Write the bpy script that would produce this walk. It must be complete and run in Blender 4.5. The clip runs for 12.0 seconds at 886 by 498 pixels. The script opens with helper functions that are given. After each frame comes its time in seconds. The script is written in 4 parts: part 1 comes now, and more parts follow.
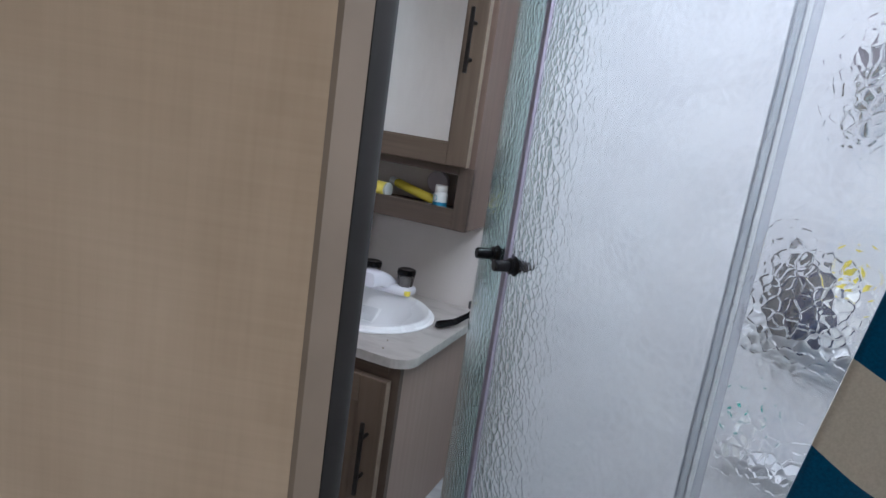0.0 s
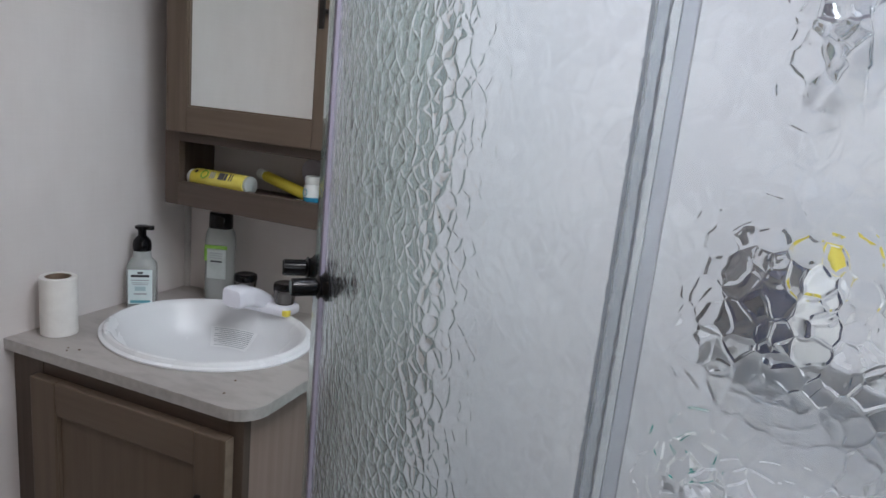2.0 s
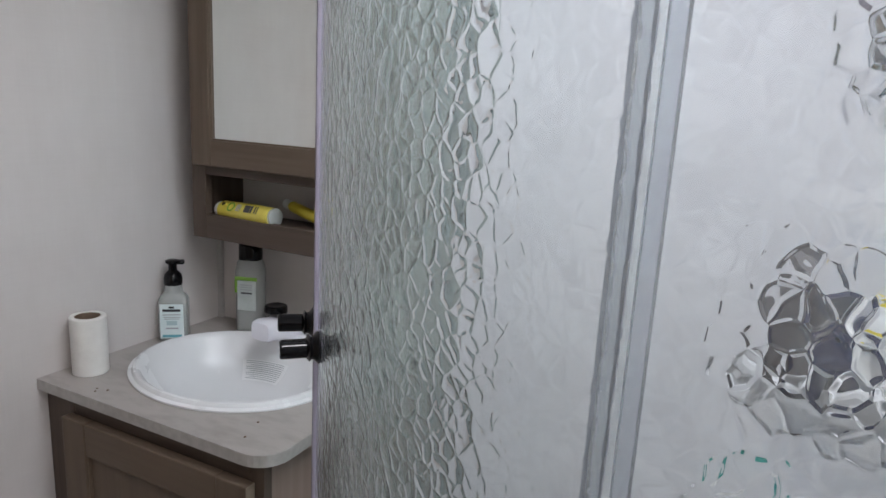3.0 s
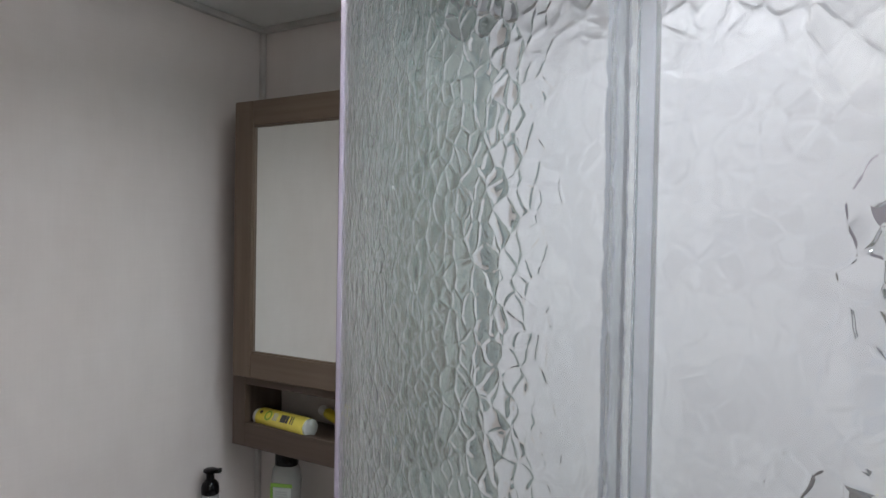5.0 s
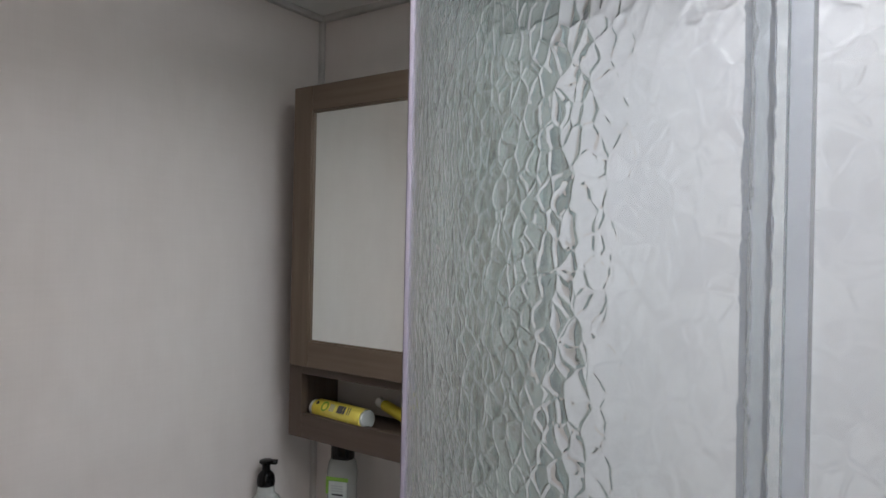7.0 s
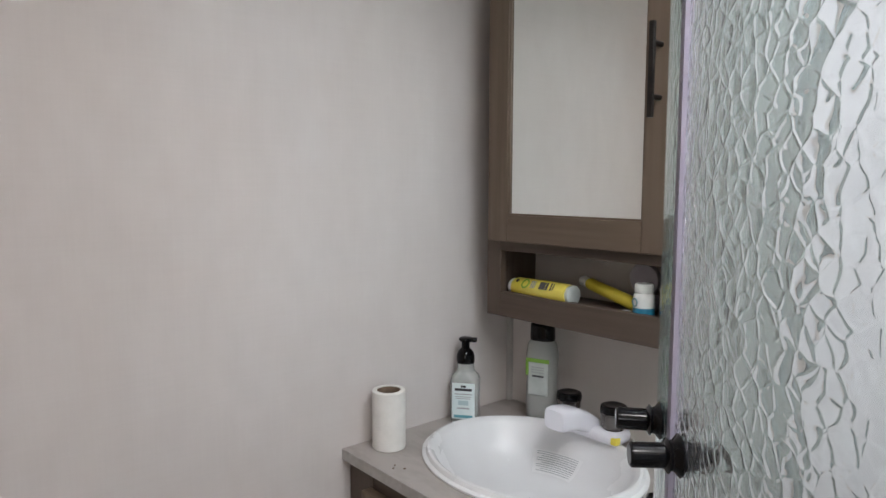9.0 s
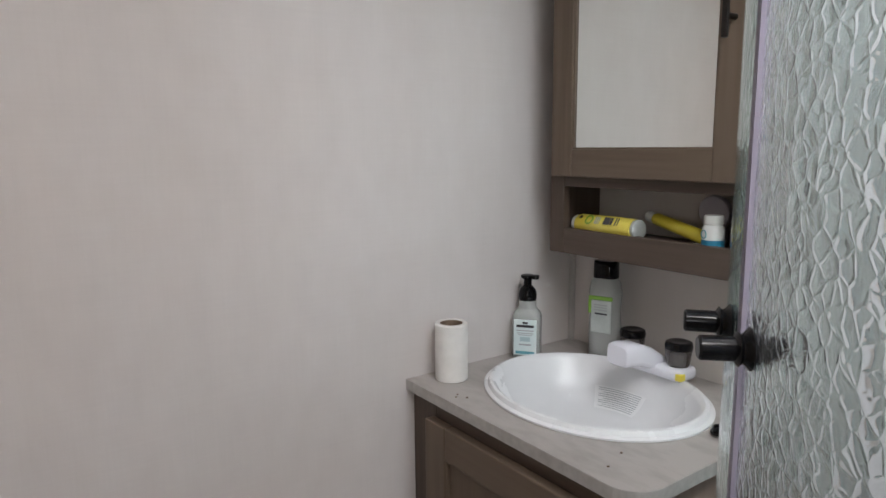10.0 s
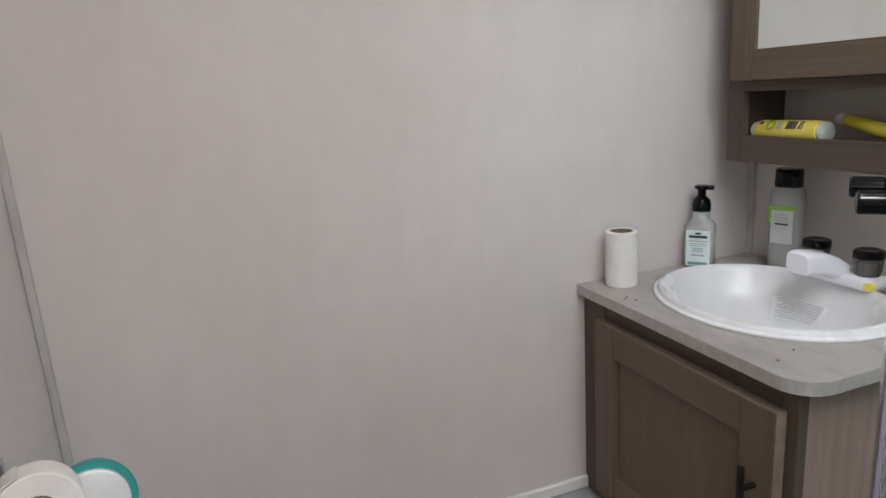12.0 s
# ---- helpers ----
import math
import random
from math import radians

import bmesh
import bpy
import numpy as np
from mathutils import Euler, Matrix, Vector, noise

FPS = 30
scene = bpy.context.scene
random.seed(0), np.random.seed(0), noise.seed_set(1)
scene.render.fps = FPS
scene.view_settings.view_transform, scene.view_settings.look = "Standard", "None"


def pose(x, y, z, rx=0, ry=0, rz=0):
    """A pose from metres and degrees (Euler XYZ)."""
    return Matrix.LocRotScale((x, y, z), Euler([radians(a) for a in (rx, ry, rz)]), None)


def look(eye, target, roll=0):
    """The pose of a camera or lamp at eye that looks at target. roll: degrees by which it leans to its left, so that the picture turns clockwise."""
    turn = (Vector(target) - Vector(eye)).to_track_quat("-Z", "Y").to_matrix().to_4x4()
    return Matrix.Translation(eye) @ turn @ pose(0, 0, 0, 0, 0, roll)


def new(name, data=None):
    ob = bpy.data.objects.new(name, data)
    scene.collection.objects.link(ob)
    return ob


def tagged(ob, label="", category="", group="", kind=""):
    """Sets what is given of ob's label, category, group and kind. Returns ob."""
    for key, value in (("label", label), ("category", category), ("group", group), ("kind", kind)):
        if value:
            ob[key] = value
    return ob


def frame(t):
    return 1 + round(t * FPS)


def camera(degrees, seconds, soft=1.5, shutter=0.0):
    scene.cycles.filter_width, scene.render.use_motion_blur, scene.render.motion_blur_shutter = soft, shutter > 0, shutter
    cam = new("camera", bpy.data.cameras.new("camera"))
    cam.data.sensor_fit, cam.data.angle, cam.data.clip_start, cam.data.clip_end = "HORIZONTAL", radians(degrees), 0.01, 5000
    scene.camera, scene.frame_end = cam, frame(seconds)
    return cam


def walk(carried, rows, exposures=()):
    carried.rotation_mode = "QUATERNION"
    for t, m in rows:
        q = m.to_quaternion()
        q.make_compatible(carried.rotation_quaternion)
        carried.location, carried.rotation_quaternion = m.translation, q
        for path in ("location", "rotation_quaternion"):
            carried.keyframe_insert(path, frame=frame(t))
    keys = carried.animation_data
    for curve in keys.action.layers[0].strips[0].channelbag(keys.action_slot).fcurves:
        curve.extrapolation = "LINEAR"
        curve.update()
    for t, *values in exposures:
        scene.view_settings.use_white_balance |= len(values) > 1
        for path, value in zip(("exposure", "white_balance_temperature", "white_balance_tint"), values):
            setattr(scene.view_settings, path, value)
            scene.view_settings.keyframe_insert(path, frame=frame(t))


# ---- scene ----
cam = camera(68.3, 12.0)
PATH = [
    (0, (1.0, -1.511, 1.334), (0.253, 0.294, 0.907), 8.4),
    (0.5, (1.043, -1.45, 1.338), (0.336, 0.385, 0.975), 7.3),
    (1, (1.084, -1.379, 1.329), (0.389, 0.464, 0.979), 6.7),
    (1.5, (1.101, -1.28, 1.315), (0.4, 0.559, 0.961), 6.0),
    (2, (1.06, -1.149, 1.304), (0.367, 0.677, 0.875), 5.8),
    (2.5, (1.068, -1.078, 1.312), (0.297, 0.708, 0.844), 5.0),
    (4.5, (1.112, -1.071, 1.463), (0.095, 0.646, 1.341), 1.0),
    (5, (1.11, -1.072, 1.489), (0.098, 0.653, 1.453), 1.0),
    (5.5, (1.109, -1.071, 1.504), (0.096, 0.654, 1.515), 1.1),
    (6, (1.103, -1.068, 1.496), (0.094, 0.658, 1.536), 1.0),
    (6.5, (1.091, -1.061, 1.478), (0.071, 0.658, 1.517), 1.1),
    (7, (1.07, -1.045, 1.438), (-0.072, 0.596, 1.439), 1.2),
    (7.5, (1.03, -1.031, 1.385), (-0.257, 0.498, 1.306), 1.2),
    (9.5, (0.964, -1.031, 1.29), (-0.587, 0.208, 1.05), -0.1),
    (10, (0.971, -1.04, 1.261), (-0.635, 0.109, 0.949), -0.5),
    (10.5, (0.981, -1.06, 1.231), (-0.717, -0.062, 0.885), -1.7),
    (11, (1.01, -1.079, 1.245), (-0.768, -0.234, 0.888), -2.8),
    (11.5, (1.034, -1.084, 1.231), (-0.785, -0.35, 0.84), -3.4),
    (12, (1.05, -1.087, 1.221), (-0.774, -0.418, 0.749), -3.7),
]
walk(cam, [(t, look(eye, target, roll)) for t, eye, target, roll in PATH],
     [(0, -0.14, 5650, 10), (0.6, -0.3, 5760, 10), (1.2, -0.34, 5880, 10), (2.5, -0.3, 6100, 10), (5.5, -0.56, 6350, 10), (7, -0.56, 6380, 10), (7.5, -0.32, 6380, 10), (9.5, -0.08, 6400, 10), (10.8, -0.24, 6380, 10), (12, -0.06, 6400, 10)])

# ---- world and light ----
world = bpy.data.worlds.new("sky")
scene.world = world
world.use_nodes = True
wn = world.node_tree.nodes
sky = wn.new("ShaderNodeTexSky")
sky.sky_type, sky.sun_disc = "NISHITA", False
sky.sun_elevation, sky.sun_rotation = radians(50), radians(140)
wn["Background"].inputs["Strength"].default_value = 0.1
world.node_tree.links.new(sky.outputs["Color"], wn["Background"].inputs["Color"])


def area_lamp(name, m, w, h, watts, colour):
    d = bpy.data.lights.new(name, "AREA")
    d.shape, d.size, d.size_y, d.energy, d.color = "RECTANGLE", w, h, watts, colour
    ob = new(name, d)
    ob.matrix_world = m
    return ob


# daylight in the skylight's opening over the shower, and added fill lights in the passage and the bathroom ceiling
area_lamp("skylight_daylight", pose(0.92, -0.47, 1.956), 0.28, 0.28, 5.1, (0.965, 0.952, 1.0))
# unseen source, added to light the door leaf and fill through the doorway
area_lamp("passage_fill_light", pose(2.42, -2.2, 1.35, 0, 90, 0), 0.9, 1.1, 17.5, (1.0, 0.985, 0.97))
# fill without a known source, set in an added ceiling opening
area_lamp("bathroom_fill_light", pose(1.22, -0.90, 1.948), 0.28, 0.28, 10.5, (1.0, 0.962, 0.935))

# ---- materials ----


def mat(name, colour, rough=0.5, metal=0.0, spec=0.5):
    m = bpy.data.materials.new(name)
    m.use_nodes = True
    p = m.node_tree.nodes["Principled BSDF"]
    p.inputs["Base Color"].default_value = (*colour, 1)
    p.inputs["Roughness"].default_value = rough
    p.inputs["Metallic"].default_value = metal
    p.inputs["Specular IOR Level"].default_value = spec
    return m


def vary(m, c1, c2, scale, stretch=(1, 1, 1), bump=0.0, bump_scale=None, detail=5.0, lo=0.35, hi=0.65, rough=None, dist=0.001):
    """Two colours mixed by stretched noise, and fine relief."""
    nt = m.node_tree
    p = nt.nodes["Principled BSDF"]
    tc = nt.nodes.new("ShaderNodeTexCoord")
    mp = nt.nodes.new("ShaderNodeMapping")
    mp.inputs["Scale"].default_value = stretch
    n = nt.nodes.new("ShaderNodeTexNoise")
    n.inputs["Scale"].default_value, n.inputs["Detail"].default_value = scale, detail
    r = nt.nodes.new("ShaderNodeValToRGB")
    r.color_ramp.elements[0].position, r.color_ramp.elements[1].position = lo, hi
    r.color_ramp.elements[0].color, r.color_ramp.elements[1].color = (*c1, 1), (*c2, 1)
    nt.links.new(tc.outputs["Object"], mp.inputs["Vector"])
    nt.links.new(mp.outputs["Vector"], n.inputs["Vector"])
    nt.links.new(n.outputs["Fac"], r.inputs["Fac"])
    nt.links.new(r.outputs["Color"], p.inputs["Base Color"])
    if rough:
        rr = nt.nodes.new("ShaderNodeMapRange")
        rr.inputs["To Min"].default_value, rr.inputs["To Max"].default_value = rough
        nt.links.new(n.outputs["Fac"], rr.inputs["Value"])
        nt.links.new(rr.outputs["Result"], p.inputs["Roughness"])
    if bump:
        n2 = nt.nodes.new("ShaderNodeTexNoise")
        n2.inputs["Scale"].default_value, n2.inputs["Detail"].default_value = bump_scale or scale * 4, 3
        b = nt.nodes.new("ShaderNodeBump")
        b.inputs["Strength"].default_value, b.inputs["Distance"].default_value = bump, dist
        nt.links.new(mp.outputs["Vector"], n2.inputs["Vector"])
        nt.links.new(n2.outputs["Fac"], b.inputs["Height"])
        nt.links.new(b.outputs["Normal"], p.inputs["Normal"])
    return m


def woven(name, base, dark, strength, warm=None):
    """Printed fabric-look wallboard: thin level and upright streaks, soft blotches and weave relief."""
    m = mat(name, base, 0.55, spec=0.3)
    nt = m.node_tree
    p = nt.nodes["Principled BSDF"]
    tc = nt.nodes.new("ShaderNodeTexCoord")

    def streak(sc, scale, det=3.0):
        mp = nt.nodes.new("ShaderNodeMapping")
        mp.inputs["Scale"].default_value = sc
        n = nt.nodes.new("ShaderNodeTexNoise")
        n.inputs["Scale"].default_value, n.inputs["Detail"].default_value = scale, det
        nt.links.new(tc.outputs["Object"], mp.inputs["Vector"])
        nt.links.new(mp.outputs["Vector"], n.inputs["Vector"])
        return n.outputs["Fac"]

    def both(op, a, b):
        k = nt.nodes.new("ShaderNodeMath")
        k.operation = op
        for s, v in zip(k.inputs, (a, b)):
            if isinstance(v, (int, float)):
                s.default_value = v
            else:
                nt.links.new(v, s)
        return k.outputs[0]

    level = streak((6, 6, 260), 1.0)
    upright = streak((260, 260, 7), 1.0)
    blotch = streak((3.0, 3.0, 2.0), 1.3, 4.0)
    mid = streak((22, 22, 12), 1.0, 3.0)
    f = both("ADD", both("MULTIPLY", level, 0.15), both("MULTIPLY", upright, 0.14))
    f = both("ADD", f, both("MULTIPLY", blotch, 0.39))
    f = both("ADD", f, both("MULTIPLY", mid, 0.32))
    r = nt.nodes.new("ShaderNodeValToRGB")
    r.color_ramp.elements[0].position, r.color_ramp.elements[1].position = 0.5 - 0.16 / strength, 0.5 + 0.14 / strength
    r.color_ramp.elements[0].color, r.color_ramp.elements[1].color = (*dark, 1), (*base, 1)
    nt.links.new(f, r.inputs["Fac"])
    colour = r.outputs["Color"]
    if warm:
        hue = streak((1.6, 1.6, 1.2), 1.0, 2.0)
        rr = nt.nodes.new("ShaderNodeMapRange")
        rr.inputs["From Min"].default_value, rr.inputs["From Max"].default_value = 0.38, 0.62
        mx = nt.nodes.new("ShaderNodeMix")
        mx.data_type, mx.blend_type = "RGBA", "MULTIPLY"
        nt.links.new(hue, rr.inputs["Value"])
        nt.links.new(rr.outputs["Result"], mx.inputs["Factor"])
        nt.links.new(colour, mx.inputs["A"])
        mx.inputs["B"].default_value = (*warm, 1)
        colour = mx.outputs["Result"]
    nt.links.new(colour, p.inputs["Base Color"])
    b = nt.nodes.new("ShaderNodeBump")
    b.inputs["Strength"].default_value, b.inputs["Distance"].default_value = 0.12, 0.0006
    nt.links.new(both("ADD", level, upright), b.inputs["Height"])
    nt.links.new(b.outputs["Normal"], p.inputs["Normal"])
    return m


def glass(name, colour, hammered=False, cell=72.0, relief=0.00040, clear=1.0):
    m = bpy.data.materials.new(name)
    m.use_nodes = True
    nt = m.node_tree
    p = nt.nodes["Principled BSDF"]
    p.inputs["Base Color"].default_value = (*colour, 1)
    p.inputs["Roughness"].default_value = 0.0
    p.inputs["Transmission Weight"].default_value = clear
    p.inputs["IOR"].default_value = 1.5
    if hammered:
        tc = nt.nodes.new("ShaderNodeTexCoord")
        mp = nt.nodes.new("ShaderNodeMapping")
        mp.inputs["Scale"].default_value = (1, 1, 0.9)
        wob = nt.nodes.new("ShaderNodeTexNoise")
        wob.inputs["Scale"].default_value = 62
        wob.inputs["Detail"].default_value = 1.0
        add = nt.nodes.new("ShaderNodeVectorMath")
        add.operation = "MULTIPLY_ADD"
        add.inputs[1].default_value = (0.0095, 0.0095, 0.0095)
        # close-packed rounded pebbles: a low dome in each cell and a shallow groove round it
        v = nt.nodes.new("ShaderNodeTexVoronoi")
        v.feature = "SMOOTH_F1"
        v.inputs["Scale"].default_value = cell
        v.inputs["Smoothness"].default_value = 0.35
        dome = nt.nodes.new("ShaderNodeMath")
        dome.operation = "POWER"
        dome.inputs[1].default_value = 2.0
        e = nt.nodes.new("ShaderNodeTexVoronoi")
        e.feature = "DISTANCE_TO_EDGE"
        e.inputs["Scale"].default_value = cell
        groove = nt.nodes.new("ShaderNodeMapRange")
        groove.interpolation_type = "SMOOTHSTEP"
        groove.inputs["From Min"].default_value, groove.inputs["From Max"].default_value = -0.02, 0.17
        fine = nt.nodes.new("ShaderNodeTexNoise")
        fine.inputs["Scale"].default_value = 70
        fine.inputs["Detail"].default_value = 1.0
        s1 = nt.nodes.new("ShaderNodeMath")
        s1.operation = "MULTIPLY_ADD"
        s1.inputs[1].default_value = -1.1
        s2 = nt.nodes.new("ShaderNodeMath")
        s2.operation = "MULTIPLY_ADD"
        s2.inputs[1].default_value = 0.42
        s3 = nt.nodes.new("ShaderNodeMath")
        s3.operation = "MULTIPLY"
        s3.inputs[1].default_value = 0.4
        b = nt.nodes.new("ShaderNodeBump")
        b.inputs["Strength"].default_value, b.inputs["Distance"].default_value = 1.0, relief
        nt.links.new(tc.outputs["Object"], mp.inputs["Vector"])
        nt.links.new(mp.outputs["Vector"], wob.inputs["Vector"])
        nt.links.new(wob.outputs["Color"], add.inputs[0])
        nt.links.new(mp.outputs["Vector"], add.inputs[2])
        nt.links.new(add.outputs["Vector"], v.inputs["Vector"])
        nt.links.new(add.outputs["Vector"], e.inputs["Vector"])
        nt.links.new(mp.outputs["Vector"], fine.inputs["Vector"])
        nt.links.new(v.outputs["Distance"], dome.inputs[0])
        nt.links.new(e.outputs["Distance"], groove.inputs["Value"])
        nt.links.new(fine.outputs["Fac"], s3.inputs[0])
        nt.links.new(groove.outputs["Result"], s2.inputs[0])
        nt.links.new(s3.outputs[0], s2.inputs[2])
        nt.links.new(dome.outputs[0], s1.inputs[0])
        nt.links.new(s2.outputs[0], s1.inputs[2])
        nt.links.new(s1.outputs[0], b.inputs["Height"])
        nt.links.new(b.outputs["Normal"], p.inputs["Normal"])
    return m


def wood(name, c1, c2, along, rough=(0.42, 0.6)):
    st = {"x": (1.2, 26, 26), "y": (26, 1.2, 26), "z": (26, 26, 1.2)}[along]
    return vary(mat(name, c1, 0.5, spec=0.35), c1, c2, 3.2, st, 0.25, 9, 7.0, 0.3, 0.72, rough, 0.0006)


WALL = woven("wallboard_grey_beige", (0.652, 0.612, 0.597), (0.587, 0.546, 0.531), 0.9, (0.95, 0.925, 0.90))
TAN = woven("wallboard_tan_linen", (0.55, 0.446, 0.330), (0.425, 0.335, 0.238), 1.0, (0.93, 0.90, 0.86))
CEILING = vary(mat("ceiling_white_vinyl", (0.70, 0.69, 0.67), 0.6), (0.66, 0.65, 0.63), (0.72, 0.71, 0.69), 5, bump=0.2, bump_scale=180)
TRIM = vary(mat("corner_bead_grey", (0.46, 0.44, 0.42), 0.5), (0.40, 0.385, 0.365), (0.48, 0.46, 0.44), 14)
TRIM_TAN = vary(mat("door_edge_tan", (0.19, 0.15, 0.11), 0.6), (0.165, 0.13, 0.095), (0.215, 0.17, 0.125), 9)
RUBBER_DARK = vary(mat("dark_edge_seal", (0.014, 0.013, 0.012), 0.6, spec=0.25), (0.011, 0.0105, 0.010), (0.018, 0.017, 0.016), 20)
VINYL = vary(mat("vinyl_floor_grey", (0.34, 0.35, 0.36), 0.4), (0.27, 0.28, 0.29), (0.40, 0.40, 0.40), 4, (1, 9, 1), 0.1, 60)
WHITE_TRIM = vary(mat("white_trim", (0.74, 0.73, 0.71), 0.4), (0.70, 0.69, 0.67), (0.76, 0.75, 0.73), 8)
CAB_V = wood("taupe_wood_upright", (0.073, 0.051, 0.039), (0.107, 0.078, 0.060), "z")
CAB_H = wood("taupe_wood_level", (0.073, 0.051, 0.039), (0.107, 0.078, 0.060), "x")
DOOR_V = wood("taupe_door_upright", (0.114, 0.081, 0.057), (0.150, 0.109, 0.078), "z")
DOOR_H = wood("taupe_door_level", (0.114, 0.081, 0.057), (0.150, 0.109, 0.078), "x")
# lighter, redder copy of the cabinet wood: light on the right side in colour
CAB_SIDE_LIT = wood("cabinet_side_lit", (0.140, 0.094, 0.074), (0.190, 0.132, 0.105), "z")
# pinkish vanity side, its wood paled for the light on its east face
SIDE_LIT = wood("vanity_side_lit", (0.275, 0.198, 0.166), (0.325, 0.242, 0.206), "z")
EDGE_PALE = vary(mat("pale_edge_band", (0.25, 0.19, 0.14), 0.5), (0.21, 0.16, 0.12), (0.29, 0.23, 0.17), 40)
BRONZE = vary(mat("dark_bronze", (0.022, 0.019, 0.017), 0.38, 0.6), (0.016, 0.014, 0.013), (0.032, 0.027, 0.024), 40)
BLACK = vary(mat("gloss_black_plastic", (0.004, 0.004, 0.0045), 0.12, spec=0.25), (0.003, 0.003, 0.0035), (0.006, 0.006, 0.007), 60, rough=(0.07, 0.13))
CHROME = mat("chrome", (0.75, 0.76, 0.78), 0.12, 1.0)
MIRROR = mat("mirror_silver", (0.82, 0.845, 0.825), 0.012, 1.0)
LAMINATE = vary(mat("laminate_stone_grey", (0.50, 0.475, 0.45), 0.34), (0.335, 0.303, 0.281), (0.405, 0.373, 0.350), 16, (1, 2.2, 1), 0.06, 120, 10.0, 0.34, 0.56)
LAMINATE_EDGE = vary(mat("laminate_edge", (0.45, 0.43, 0.41), 0.4), (0.36, 0.34, 0.32), (0.44, 0.42, 0.40), 60)
SINK = vary(mat("white_sink_plastic", (0.84, 0.84, 0.85), 0.16), (0.74, 0.74, 0.752), (0.78, 0.78, 0.792), 5, rough=(0.22, 0.32))
FAUCET = vary(mat("white_faucet_plastic", (0.80, 0.79, 0.86), 0.22), (0.78, 0.77, 0.84), (0.82, 0.81, 0.87), 10)
# blotches stand in for uneven light, so the glass pebbles show over white
SURROUND = vary(mat("shower_surround_white", (0.68, 0.68, 0.70), 0.22), (0.605, 0.605, 0.63), (0.715, 0.715, 0.735), 13, bump=0.05, bump_scale=14, rough=(0.16, 0.3), dist=0.002)
GLASS_FLAT = glass("shower_glass_smooth", (0.935, 0.972, 0.966))
GLASS_RAIN = glass("shower_glass_hammered", (0.955, 0.978, 0.975), True, 92.0, 0.00046, clear=0.94)
# same glass as GLASS_RAIN; deeper green imitates light lost at a slanting view
GLASS_SLANT = glass("shower_glass_hammered_slant", (0.66, 0.83, 0.805), True, 92.0, 0.00036, clear=0.94)
GLASS_SLANT_BACK = glass("shower_glass_slant_back", (0.76, 0.88, 0.865))
GLASS_EDGE = glass("shower_glass_edge", (0.55, 0.86, 0.80))
SEAL_RIB = mat("lavender_vinyl_groove", (0.30, 0.27, 0.40), 0.3)
SEAL = mat("clear_vinyl_seal", (0.52, 0.48, 0.60), 0.22)
SEAL.node_tree.nodes["Principled BSDF"].inputs["Transmission Weight"].default_value = 0.45
STRIP = mat("clear_blue_grey_vinyl", (0.84, 0.87, 0.92), 0.15)
STRIP.node_tree.nodes["Principled BSDF"].inputs["Transmission Weight"].default_value = 0.88
STRIP_DARK = mat("grey_blue_vinyl", (0.50, 0.53, 0.60), 0.25)
STRIP_DARK.node_tree.nodes["Principled BSDF"].inputs["Transmission Weight"].default_value = 0.25
SEAL_DARK = vary(mat("magnet_strip_violet_black", (0.035, 0.028, 0.055), 0.35), (0.03, 0.025, 0.05), (0.05, 0.04, 0.08), 30)
ALU = vary(mat("satin_aluminium", (0.62, 0.64, 0.66), 0.3, 1.0), (0.55, 0.57, 0.6), (0.68, 0.70, 0.72), 30, (1, 1, 0.1))
PAPER = vary(mat("tissue_paper", (0.82, 0.80, 0.77), 0.9, spec=0.1), (0.71, 0.69, 0.66), (0.76, 0.74, 0.71), 40, bump=0.4, bump_scale=300)
CARD = vary(mat("brown_card", (0.20, 0.145, 0.105), 0.85, spec=0.1), (0.17, 0.12, 0.085), (0.23, 0.17, 0.125), 50)
LABEL = vary(mat("label_white", (0.80, 0.81, 0.80), 0.5), (0.78, 0.79, 0.78), (0.82, 0.83, 0.82), 30)
LABEL_TEAL = vary(mat("label_teal_white", (0.66, 0.74, 0.75), 0.5), (0.62, 0.71, 0.72), (0.72, 0.78, 0.78), 26)
LABEL_GREY = vary(mat("label_pale_grey", (0.55, 0.58, 0.56), 0.45), (0.40, 0.43, 0.42), (0.50, 0.53, 0.52), 30)
STICKER = vary(mat("faded_sticker", (0.80, 0.80, 0.81), 0.3), (0.78, 0.78, 0.79), (0.82, 0.82, 0.83), 60)
INK = mat("ink_black", (0.03, 0.03, 0.035), 0.6)
INK_TEAL = mat("ink_teal", (0.13, 0.36, 0.42), 0.6)
LABEL_INK = mat("ink_pale_teal", (0.40, 0.52, 0.55), 0.6)
INK_GREY = mat("ink_grey", (0.36, 0.37, 0.39), 0.6)
LIME = mat("label_lime", (0.20, 0.38, 0.05), 0.5)
BLUE_LABEL = mat("label_blue", (0.02, 0.20, 0.33), 0.5)
YELLOW = vary(mat("yellow_plastic", (0.80, 0.66, 0.06), 0.35), (0.74, 0.60, 0.04), (0.84, 0.70, 0.09), 18)
YELLOW_PALE = vary(mat("yellow_tube_print", (0.86, 0.76, 0.16), 0.35), (0.74, 0.60, 0.06), (0.80, 0.69, 0.14), 14)
WHITE_PLASTIC = vary(mat("white_plastic", (0.78, 0.78, 0.77), 0.32), (0.76, 0.76, 0.75), (0.80, 0.80, 0.79), 12)
LILAC = vary(mat("lilac_grey_plastic", (0.36, 0.33, 0.38), 0.5), (0.33, 0.305, 0.35), (0.40, 0.37, 0.42), 20)
CLEAR = mat("clear_bottle_plastic", (0.86, 0.89, 0.88), 0.08)
CLEAR.node_tree.nodes["Principled BSDF"].inputs["Transmission Weight"].default_value = 0.7
